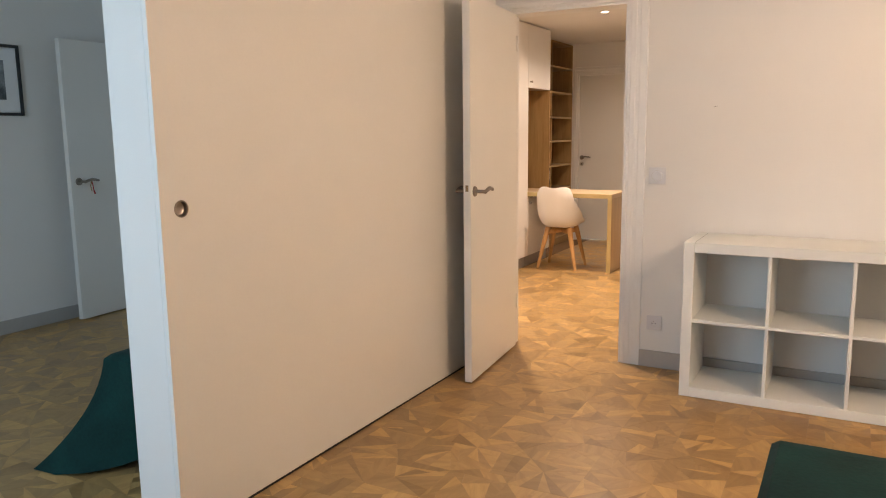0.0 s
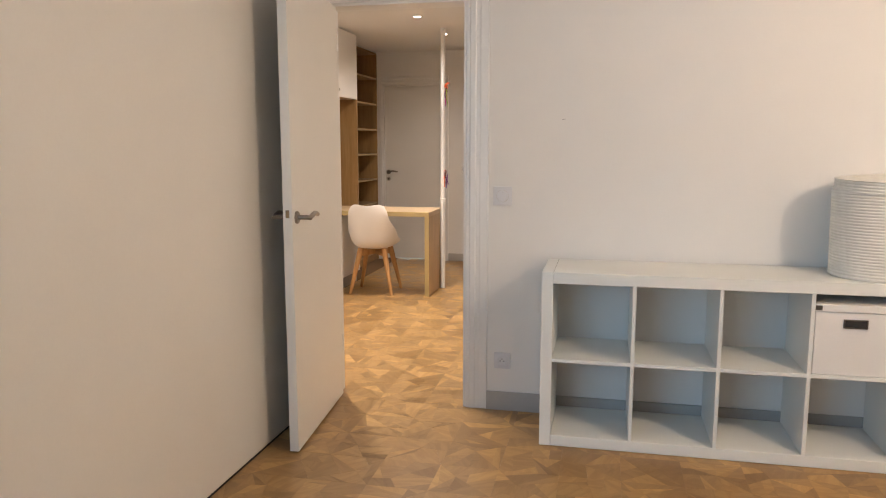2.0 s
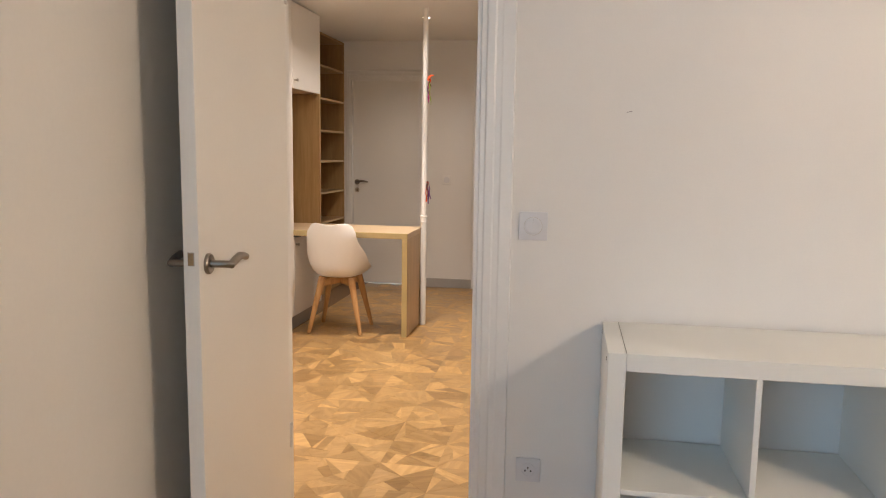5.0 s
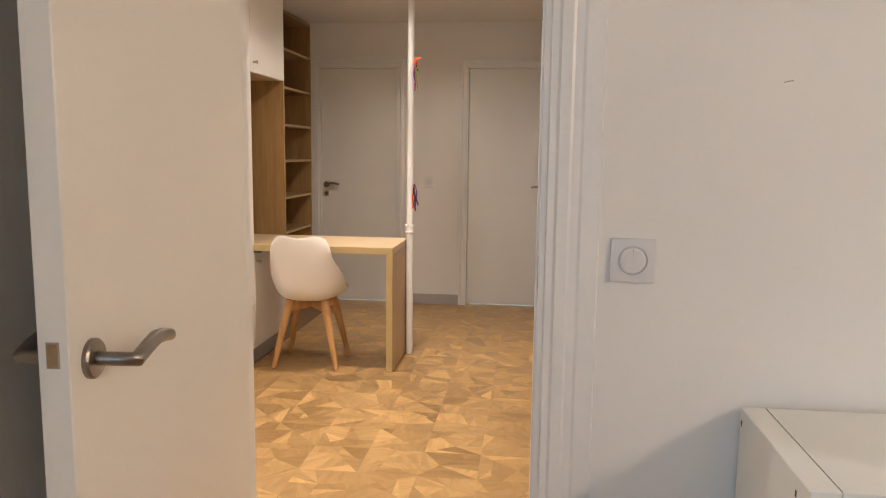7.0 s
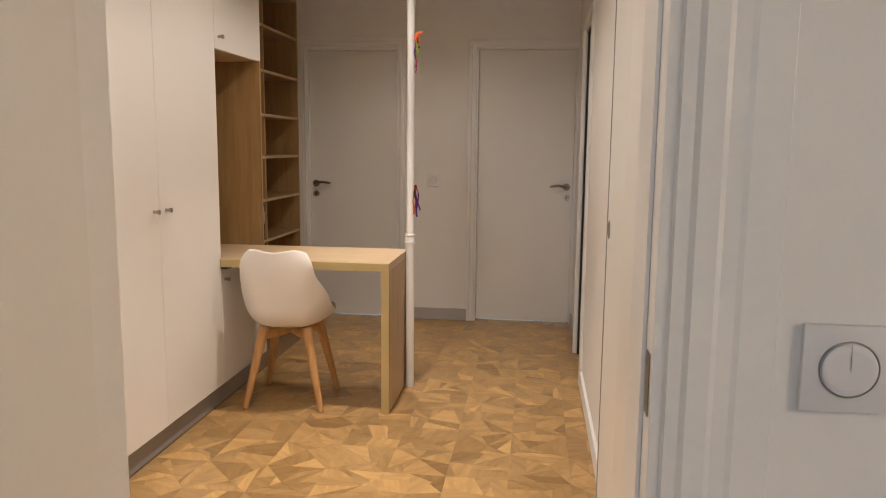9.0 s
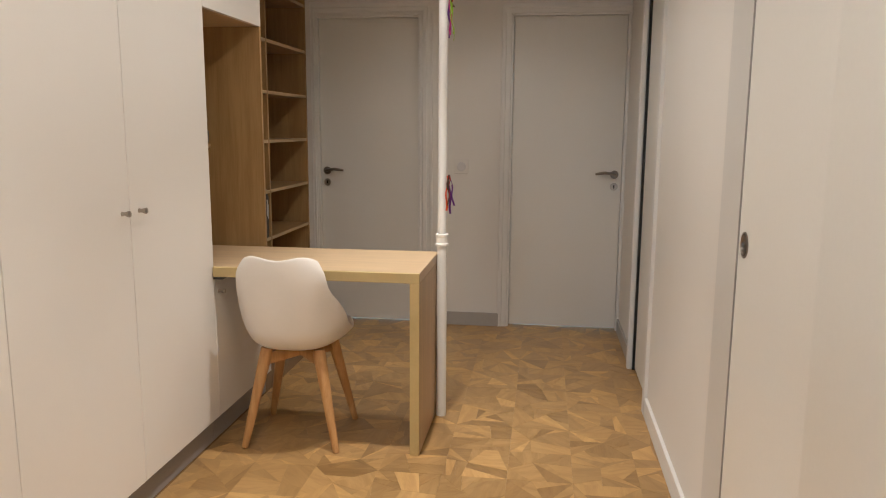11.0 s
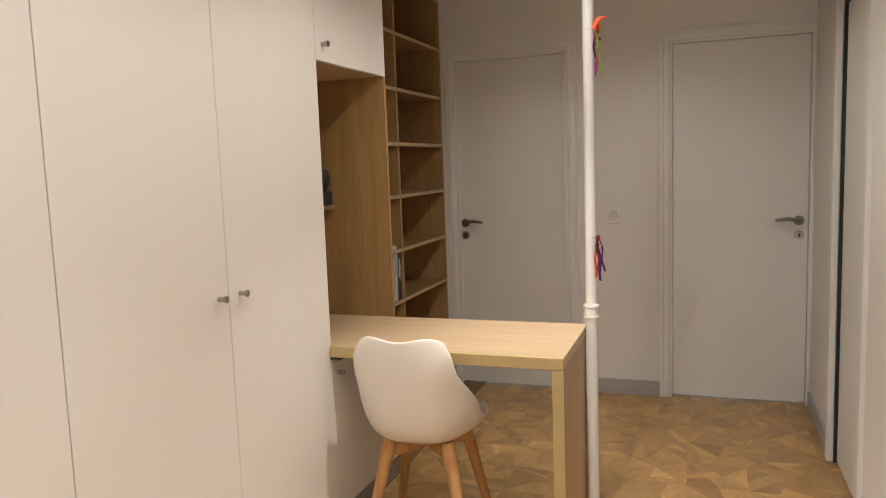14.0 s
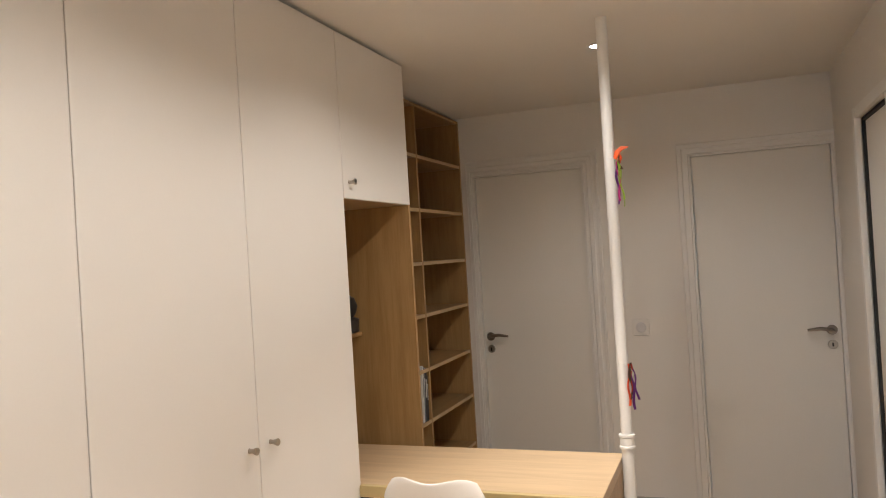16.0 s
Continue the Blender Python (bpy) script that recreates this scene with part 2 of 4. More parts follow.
def tube(bm, pts, radii, seg=14, cap=True):
    rings = []
    pts = [Vector(p) for p in pts]
    up = Vector((0.01, 0.02, 1))
    for i, p in enumerate(pts):
        d = (pts[min(i + 1, len(pts) - 1)] - pts[max(i - 1, 0)]).normalized()
        if abs(d.dot(up.normalized())) > 0.95:
            up = Vector((1, 0.02, 0.01))
        u = d.cross(up).normalized()
        w = d.cross(u).normalized()
        r = radii[i] if isinstance(radii, (list, tuple)) else radii
        rx, ry = r if isinstance(r, (list, tuple)) else (r, r)
        rings.append([bm.verts.new(p + u * rx * math.cos(a * math.tau / seg) + w * ry * math.sin(a * math.tau / seg)) for a in range(seg)])
    for a, b in zip(rings, rings[1:]):
        for i in range(seg):
            bm.faces.new((a[i], a[(i + 1) % seg], b[(i + 1) % seg], b[i]))
    if cap:
        bm.faces.new(rings[0][::-1])
        bm.faces.new(rings[-1])


def lathe(bm, profile, seg=32, centre=(0, 0, 0), axis="Z", cap=True):
    rings = []
    for r, h in profile:
        ring = []
        for i in range(seg):
            a = i * math.tau / seg
            c, s = r * math.cos(a), r * math.sin(a)
            p = {"Z": (c, s, h), "X": (h, c, s), "Y": (c, h, s)}[axis]
            ring.append(bm.verts.new(Vector(centre) + Vector(p)))
        rings.append(ring)
    for a, b in zip(rings, rings[1:]):
        for i in range(seg):
            bm.faces.new((a[i], a[(i + 1) % seg], b[(i + 1) % seg], b[i]))
    if cap:
        bm.faces.new(rings[0][::-1])
        bm.faces.new(rings[-1])


def thing(name, place, label, category, group="", rz=0.0):
    ob = new(name)
    ob.matrix_world = pose(*place, 0, 0, rz)
    return tagged(ob, label, category, group)


# ---- structure ----
FAR = 4.67
EAST = 2.45
WEST = -4.33
SOUTH = -5.1
T = 0.15
OPEN0, OPEN1, HEAD = -1.128, -0.413, 2.02
structure("ceiling", [(-2.70, -0.2, T, FAR + T, CEIL, CEIL + 0.1), (WEST - T, EAST + T, SOUTH - T, 0, CEIL_BED, CEIL_BED + 0.1), (-2.9, 0.4, FAR + T, 6.3, 2.5, 2.6)], M["ceiling"])
structure("wall_doorway", [(WEST - T, OPEN0 - 0.02, 0, T, -0.02, 2.65), (OPEN1 + 0.012, EAST + T, 0, T, -0.02, 2.65), (OPEN0 - 0.02, OPEN1 + 0.012, 0, T, HEAD + 0.01, 2.65)], M["wall"])
structure("wall_far", [(-2.70, -2.256, FAR, FAR + T, -0.02, CEIL), (-1.575, -0.992, FAR, FAR + T, -0.02, CEIL), (-0.271, -0.12, FAR, FAR + T, -0.02, CEIL),
                       (-2.256, -1.575, FAR, FAR + T, 2.0, CEIL), (-0.992, -0.271, FAR, FAR + T, 2.0, CEIL)], M["wall"])
structure("wall_wardrobe_side", [(-2.83, -2.70, T, FAR + T, -0.02, 2.5)], M["wall"])
structure("wall_corridor_side", [(-0.265, -0.12, 3.93, FAR, -0.02, CEIL), (-0.272, -0.12, T, 3.27, -0.02, CEIL), (-0.265, -0.12, 3.27, 3.93, 2.0, CEIL),
                                 (-0.12, -0.05, T, FAR + T, -0.02, CEIL)], M["wall"])
structure("wall_east", [(EAST, EAST + T, SOUTH, 0, -0.02, CEIL_BED)], M["wall"])
structure("wall_west", [(WEST - T, WEST, SOUTH, 0, -0.02, CEIL_BED)], M["wall"])
structure("wall_south", [(WEST - T, -3.0, SOUTH - T, SOUTH, -0.02, CEIL_BED), (-0.5, EAST + T, SOUTH - T, SOUTH, -0.02, CEIL_BED),
                         (-3.0, -0.5, SOUTH - T, SOUTH, -0.02, 0.6), (-3.0, -0.5, SOUTH - T, SOUTH, 2.4, CEIL_BED)], M["wall"])
structure("wall_lobby", [(-2.9, -2.75, FAR + T, 6.3, -0.02, 2.5), (0.3, 0.4, FAR + T, 6.3, -0.02, 2.5), (-2.9, 0.4, 6.3, 6.4, -0.02, 2.6)], M["wall"])
structure("partition", [(-1.375, -1.20, -2.55, 0, 0, CEIL_BED)], M["wall"], bevel=0.001)

sk = 0.095
structure("baseboard", [(-0.303, EAST, -0.014, 0, 0, sk), (WEST, WEST + 0.014, SOUTH, -0.02, 0, sk), (-1.375, -1.205, -2.563, -2.55, 0, sk),
                        (-1.487, -1.043, FAR - 0.013, FAR, 0, 0.088), (-0.278, -0.265, 3.975, FAR - 0.03, 0, 0.088)], M["base"], bevel=0.002)
structure("baseboard_corridor", [(-0.286, -0.272, 2.001, 3.205, 0, 0.088)], M["wall"], bevel=0.002)


def casing(name, x0, x1, top, y, depth, steps, material, out=-1, shrink=1.0, stop=False):
    """A moulded frame round an opening: one soft stepped profile, mitred over the two jambs and the head."""
    base = new(name)
    tagged(base, kind="structure")
    prof = [(0.0, 0.0)]
    a = 0.0
    for w, proud in steps:
        prof += [(a + 0.003, proud), (a + w - 0.003, proud)]
        a += w
    prof.append((a, 0.0))

    def run(label, stations, extra):
        bm = bmesh.new()
        rows = [[bm.verts.new((fx(q), y + out * p, fz(q))) for q, p in prof] for fx, fz in stations]
        for i in range(len(prof) - 1):
            bm.faces.new((rows[0][i], rows[0][i + 1], rows[1][i + 1], rows[1][i]))
        bmesh.ops.recalc_face_normals(bm, faces=bm.faces[:])
        for dims in extra:
            box(bm, *dims)
        part(label, bm, material, base)

    ys = sorted((y, y - out * depth))
    jw = 0.012
    left, right = (lambda q: x0 - q * shrink), (lambda q: x1 + q)
    low, high = (lambda q: 0.0), (lambda q: top + q)
    run("jamb", ((left, low), (left, high)), [(x0 - 0.0005, x0 + jw, ys[0], ys[1], 0, top)] + ([(x0, x0 + 0.035, ys[1] + 0.001, ys[1] + 0.012, 0, top)] if stop else []))
    run("jamb", ((right, low), (right, high)), [(x1 - jw, x1 + 0.0005, ys[0], ys[1], 0, top)] + ([(x1 - 0.035, x1, ys[1] + 0.001, ys[1] + 0.012, 0, top)] if stop else []))
    run("head", ((left, high), (right, high)), [(x0 + jw, x1 - jw, ys[0], ys[1], top - 0.012, top)] + ([(x0 + 0.036, x1 - 0.036, ys[1] + 0.001, ys[1] + 0.012, top - 0.035, top)] if stop else []))
    return base


casing("door_frame_1", OPEN0, OPEN1, HEAD, 0.0, T, [(0.020, 0.0045), (0.028, 0.0085), (0.022, 0.0055), (0.042, 0.0075)], M["trim"])
block("strike_plate", (-0.4265, -0.4255, 0.012, 0.034, 1.015, 1.085), M["metal"], thing("strike_plate", (0, 0, 0), "small worn steel strike plate on the white door frame", "door fitting"), bevel=0)
casing("door_frame_2", -2.256, -1.575, 2.0, FAR, 0.087, [(0.022, 0.006), (0.026, 0.012), (0.020, 0.007), (0.018, 0.010)], M["trim"], shrink=0.44, stop=True)
casing("door_frame_3", -0.992, -0.271, 2.0, FAR, 0.087, [(0.034, 0.007), (0.026, 0.012)], M["trim"], stop=True)
structure("door_stop", [(-0.430, -0.4255, 0.046, T - 0.002, 0, HEAD - 0.0125)], M["trim"])
structure("door_frame_4", [(-0.290, -0.263, 3.885, 3.935, 0, 2.045), (-0.288, -0.2655, 3.21, 3.884, 1.998, 2.045), (-0.288, -0.262, 3.21, 3.272, 0, 1.9975)], M["trim"], bevel=0.003)
# Added board; its greyer colour holds the shade on the wall past the sliding panel.
structure("shaded_strip", [(-0.284, -0.272, 1.68, 2.00, 0.0, CEIL)], M["strip"], bevel=0.004)
structure("gasket", [(-0.262, -0.22, 3.872, 3.884, 0, 1.997), (-0.262, -0.22, 3.272, 3.872, 1.985, 1.997)], M["dark"])


# ---- doors ----
def rosette(bm, c, axis, out, r=0.026):
    prof = [(r, 0), (r, out * 0.006), (r * 0.9, out * 0.009), (r * 0.35, out * 0.009)]
    lathe(bm, prof, 24, c, axis)


def far_door(name, x0, x1, side, label):
    y0 = FAR + 0.030
    d = thing(name, (x0, y0, 0), label, "door")
    w = x1 - x0
    block("door_leaf", (0.002, w - 0.002, 0, 0.04, 0.010, 1.9872), M["gloss"], d, bevel=0.002)
    hx = 0.042 if side < 0 else w - 0.046
    s = 1 if side < 0 else -1
    bm = bmesh.new()
    rosette(bm, (hx, 0, 1.012), "Y", -1)
    tube(bm, [(hx, -0.006, 1.012), (hx, -0.036, 1.012), (hx + s * 0.02, -0.044, 1.018), (hx + s * 0.06, -0.046, 1.024), (hx + s * 0.12, -0.042, 1.016)], [0.009, 0.009, 0.010, 0.010, 0.007], 12)
    part("door_handle", bm, M["metal"], d, "curved brushed steel lever", smooth=True)
    bm = bmesh.new()
    rosette(bm, (hx, 0, 0.935), "Y", -1, 0.024)
    part("lock_plate", bm, M["nickel"], d, "round nickel lock plate", smooth=True)
    block("keyhole", (hx - 0.004, hx + 0.004, -0.0105, -0.0085, 0.925, 0.945), M["dark"], d, bevel=0)
    return d


far_door("door_2", -2.244, -1.587, -1, "closed white flush door with steel lever beside the bookcase")
far_door("door_3", -0.980, -0.283, 1, "closed white flush door with steel lever in the corner")

side_door = thing("door_4", (-0.25, 3.272, 0), "closed white flush door with black seal in the side wall", "door")
block("door_leaf", (0, 0.04, 0.002, 0.598, 0.01, 1.983), M["gloss"], side_door)


def lever(bm, s, y=0.0, z=0.0):
    """A bent lever on the face at x = 0, standing out to s, that points along +y."""
    rosette(bm, (0, y, z), "X", s, 0.027)
    tube(bm, [(s * 0.008, y, z), (s * 0.05, y, z), (s * 0.058, y + 0.006, z - 0.002), (s * 0.060, y + 0.035, z + 0.007), (s * 0.060, y + 0.065, z + 0.013),
              (s * 0.059, y + 0.092, z + 0.010), (s * 0.057, y + 0.122, z + 0.003)], [0.0095, 0.0095, 0.0105, 0.0105, 0.0105, 0.010, 0.009], 16)


leaf = thing("door_1", (-1.080, 0.0, 0), "open white flush door with bent steel lever beside the partition", "door", rz=5.5)
block("door_leaf", (-0.04, 0, -0.737, 0.034, 0.01, 2.012), M["gloss"], leaf, bevel=0.0015)
bm = bmesh.new()
lever(bm, 1, -0.683, 1.028)
part("door_handle", bm, M["metal"], leaf, "bent grey steel lever", smooth=True)
bm = bmesh.new()
lever(bm, -1, -0.683, 1.028)
h = part("door_handle", bm, M["metal"], leaf, "bent grey steel lever", smooth=True)
h.location.x = -0.04
block("latch_plate", (-0.029, -0.012, -0.7376, -0.7365, 1.029, 1.063), M["shade"], leaf, bevel=0)
block("latch", (-0.027, -0.014, -0.7395, -0.7375, 1.031, 1.061), M["latch"], leaf, bevel=0)
bm = bmesh.new()
for z in (0.25, 1.8):
    lathe(bm, [(0.007, z), (0.007, z + 0.09)], 12, (0.002, 0.036, 0))
part("hinge", bm, M["trim"], leaf, smooth=True)

bleaf = thing("door_5", (-4.215, 0.0, 0), "open white flush door with a red ribbon on its lever", "door", rz=3.0)
block("door_leaf", (-0.04, 0, -0.765, -0.006, 0.01, 2.012), M["gloss"], bleaf)
bm = bmesh.new()
lever(bm, 1, -0.70, 1.015)
part("door_handle", bm, M["metal"], bleaf, smooth=True)
bm = bmesh.new()
lever(bm, -1, -0.70, 1.015)
h = part("door_handle", bm, M["metal"], bleaf, smooth=True)
h.location.x = -0.04

# sliding doors
slide = thing("sliding_door", (-1.20, -2.55, 0), "large white sliding door with round finger pull on the partition", "door")


def holed_panel(parent, dims, hy, hz, rad, face):
    """A door panel with a round hole through its face for the finger pull."""
    x0, x1, y0, y1, z0, z1 = dims
    q = 0.040
    bm = bmesh.new()
    box(bm, x0, x1, y0, hy - q, z0, z1)
    box(bm, x0, x1, hy + q, y1, z0, z1)
    box(bm, x0, x1, hy - q, hy + q, z0, hz - q)
    box(bm, x0, x1, hy - q, hy + q, hz + q, z1)
    n = 32
    a, b = [], []
    for i in range(n):
        t = i * math.tau / n
        c, s = math.cos(t), math.sin(t)
        k = q / max(abs(c), abs(s))
        a.append(bm.verts.new((face, hy + rad * c, hz + rad * s)))
        b.append(bm.verts.new((face, hy + k * c, hz + k * s)))
    for i in range(n):
        bm.faces.new((a[i], a[(i + 1) % n], b[(i + 1) % n], b[i]))
    return part("panel", bm, M["gloss"], parent)


def finger_pull(parent, x, y, z, s, r=0.028):
    bm = bmesh.new()
    n = 32
    prof = [(1.0, 0.0), (1.0, 0.0022), (0.86, 0.0026), (0.82, 0.0), (0.80, -0.013), (0.60, -0.0155), (0.05, -0.016)]
    rings = [[bm.verts.new((x + s * d, y + k * r * math.cos(i * math.tau / n), z + k * r * math.sin(i * math.tau / n))) for i in range(n)] for k, d in prof]
    for r0, r1 in zip(rings, rings[1:]):
        for i in range(n):
            bm.faces.new((r0[i], r0[(i + 1) % n], r1[(i + 1) % n], r1[i]))
    bm.faces.new(rings[-1])
    return part("finger_pull", bm, M["metal"], parent, "round brushed steel finger pull", smooth=True)


holed_panel(slide, (0.0, 0.02, 0.0, 2.50, 0.009, 2.50), 0.083, 1.100, 0.026, 0.02)
finger_pull(slide, 0.02, 0.083, 1.100, 1)
# Thin dark sheet standing in for the shadow along the panel's foot.
block("floor_shadow", (0.0, 0.022, 0.0, 2.50, 0.001, 0.003), M["dark"], slide, bevel=0)

slide2 = thing("sliding_door", (-0.318, 0.16, 0), "white sliding door panel with steel finger pull along the corridor", "door")
holed_panel(slide2, (0.0, 0.030, 0.0, 1.485, 0.012, 2.33), 1.435, 1.047, 0.028, 0.0)
# Dark strip drawn as the gap's shadow line at the panel's far edge.
block("gap", (-0.003, 0.044, 1.4852, 1.491, 0.012, 2.33), M["plinth"], slide2, bevel=0)
finger_pull(slide2, 0.0, 1.435, 1.047, -1, 0.030)
block("cover_panel", (-0.014, -0.001, 0.0, 0.945, 0.012, 2.34), M["gloss"], slide2, bevel=0.004, seg=2)


# ---- study fittings ----
def knob(parent, y, z):
    bm = bmesh.new()
    lathe(bm, [(0.0075, 0), (0.0062, 0.006), (0.0062, 0.012), (0.0095, 0.020), (0.0105, 0.024), (0.0100, 0.027), (0.004, 0.0275)], 18, (0.0, y, z), "X")
    return part("knob", bm, M["knob"], parent, "small waisted steel knob", smooth=True)


XF = -2.075
XB = -2.695


def wardrobe(y0, y1, label):
    w = thing("wardrobe", (XF, y0, 0), label, "wardrobe", "built-in wardrobes")
    n = y1 - y0
    block("body", (XB - XF, -0.021, 0.001, n - 0.001, 0.11, 2.343), M["laminate"], w)
    block("plinth", (XB - XF, -0.032, 0.001, n - 0.001, 0.0, 0.108), M["plinth"], w)
    for k in range(2):
        d = block("door", (-0.019, 0, k * n / 2 + (0.0004, 0.0016)[k], (k + 1) * n / 2 - (0.0016, 0.0004)[k], 0.112, 2.343), M["laminate"], w, bevel=0.0012)
        knob(d, n / 2 + (-0.047 if k == 0 else 0.053), 1.028)
    return w


wardrobe(0.325, 1.490, "tall white built-in wardrobe with plain doors near the doorway")
wardrobe(1.492, 2.655, "tall white built-in wardrobe with two plain doors beside the desk")
block("filler_panel", (XB, XF - 0.01, T + 0.002, 0.323, 0, 2.343), M["laminate"], thing("wardrobe_filler", (0, 0, 0), "narrow white filler panel between wardrobe and wall", "panel"))

up = thing("wall_cabinet", (XF, 2.657, 0), "white wall cabinet with one knob above the desk niche", "cabinet")
block("body", (XB - XF, -0.021, 0.0, 0.590, 1.768, 2.343), M["laminate"], up)
d = block("door", (-0.019, 0, 0.001, 0.590, 1.750, 2.343), M["laminate"], up, bevel=0.0012)
knob(d, 0.045, 1.808)
block("bottom_board", (XB - XF, -0.021, 0.0, 0.590, 1.750, 1.767), M["oak_x"], up)

low = thing("base_cabinet", (XF, 2.657, 0), "white base cabinet with one knob under the desk", "cabinet")
block("body", (XB - XF, -0.021, 0.0, 0.590, 0.11, 0.700), M["laminate"], low)
block("plinth", (XB - XF, -0.032, 0.0, 0.590, 0.0, 0.108), M["plinth"], low)
d = block("door", (-0.019, 0, 0.001, 0.590, 0.112, 0.698), M["laminate"], low, bevel=0.0012)
knob(d, 0.036, 0.636)

nic = thing("desk_niche", (XF, 2.657, 0), "oak-lined niche above the desk with one small shelf", "shelf")
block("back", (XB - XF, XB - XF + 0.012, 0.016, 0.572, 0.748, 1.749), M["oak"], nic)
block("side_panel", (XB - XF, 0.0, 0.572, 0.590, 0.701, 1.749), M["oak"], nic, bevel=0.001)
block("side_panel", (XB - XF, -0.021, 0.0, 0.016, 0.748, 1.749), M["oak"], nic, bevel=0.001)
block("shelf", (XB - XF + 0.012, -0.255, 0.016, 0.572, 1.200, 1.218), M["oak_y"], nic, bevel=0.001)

desk = thing("desk", (-2.66, 2.657, 0), "light oak desk standing out from the niche on one panel leg", "desk")
block("tabletop", (0, 1.426, 0.0005, 0.508, 0.705, 0.745), M["oak_x"], desk, bevel=0.0015)
bm = soft_box(0.588, 1.426, -0.019, 0.0003, 0.705, 0.745, 0.0015)
part("front_edge", bm, M["band"], desk)
block("side_panel", (1.388, 1.4258, -0.0155, 0.508, 0.001, 0.7045), M["oak_side"], desk, bevel=0.0015)
block("side_edge", (1.3882, 1.4256, -0.0185, -0.0160, 0.001, 0.7045), M["band"], desk, bevel=0)
block("bracket", (0.588, 0.625, -0.016, 0.03, 0.694, 0.7045), M["black"], desk, bevel=0)

ORN = thing("black_ornament", (-2.380, 3.160, 1.218), "small rounded black ornament on the niche shelf", "ornament")
bm = bmesh.new()
lathe(bm, [(0.045, 0), (0.066, 0.006), (0.068, 0.060), (0.045, 0.068), (0.056, 0.085), (0.064, 0.115), (0.052, 0.150), (0.02, 0.168)], 28)
part("figure", bm, M["black"], ORN, smooth=True)

XC = -2.322
case = thing("bookcase", (XC, 3.262, 0), "tall light oak bookcase with open shelves, nearly empty", "bookcase")
W = 1.403
D = XB - XC
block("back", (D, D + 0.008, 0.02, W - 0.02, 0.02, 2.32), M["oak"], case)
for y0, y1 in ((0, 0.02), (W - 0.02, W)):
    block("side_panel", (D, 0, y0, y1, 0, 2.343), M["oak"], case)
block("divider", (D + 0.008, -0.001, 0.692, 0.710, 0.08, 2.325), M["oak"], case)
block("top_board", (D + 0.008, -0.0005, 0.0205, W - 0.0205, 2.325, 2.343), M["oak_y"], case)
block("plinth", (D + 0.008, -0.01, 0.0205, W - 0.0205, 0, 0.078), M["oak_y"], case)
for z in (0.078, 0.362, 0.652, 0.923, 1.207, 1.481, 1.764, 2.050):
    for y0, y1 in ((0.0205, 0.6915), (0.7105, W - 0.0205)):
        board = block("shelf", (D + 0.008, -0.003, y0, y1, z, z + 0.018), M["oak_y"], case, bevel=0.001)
        block("shelf_edge", (-0.003, -0.0015, y0, y1, z, z + 0.018), M["oak_edge"], board, bevel=0)


def book(y, z, thick, tall, deep, material, label, lean=0.0):
    b = thing("book", (XC - 0.006, y, z), label, "book", "books on the bookcase")
    b.rotation_euler = (radians(lean), 0, 0)
    block("cover", (-deep, 0, 0, thick, 0, tall), material, b, bevel=0.001)
    block("pages", (-deep + 0.004, -0.003, 0.003, thick - 0.003, tall, tall + 0.0015), M["mount"], b, bevel=0)
    block("spine_print", (0, 0.0006, thick * 0.3, thick * 0.7, tall * 0.45, tall * 0.8), M["mount"] if material is not M["book_white"] else M["book_grey"], b, bevel=0)


book(3.860, 0.6712, 0.016, 0.290, 0.20, M["book_white"], "slim white book standing beside darker ones", -3)
book(3.879, 0.6712, 0.012, 0.282, 0.20, M["book_grey"], "slim grey book leaning on its neighbours", -3)
book(3.894, 0.6712, 0.026, 0.272, 0.20, M["book_black"], "black book with a pale printed spine", -3)
book(3.918, 0.6712, 0.014, 0.235, 0.19, M["book_black"], "thin black book at the end of the row", -3)

PX, PY = -1.207, 3.085
pole = thing("heating_pipe", (PX, PY, 0), "white painted pipe from floor to ceiling beside the desk", "pipe")
bm = bmesh.new()
lathe(bm, [(0.0225, 0), (0.0225, 0.79)], 24)
part("lower_pipe", bm, M["trim"], pole, smooth=True)
bm = bmesh.new()
lathe(bm, [(0.024, 0.786), (0.029, 0.788), (0.029, 0.796), (0.0265, 0.799), (0.0265, 0.826), (0.029, 0.829), (0.029, 0.837), (0.024, 0.84)], 24)
part("coupling", bm, M["trim"], pole, "white ribbed pipe coupling", smooth=True)
bm = bmesh.new()
lathe(bm, [(0.0205, 0.838), (0.0205, CEIL - 0.001)], 24)
part("upper_pipe", bm, M["trim"], pole, smooth=True)


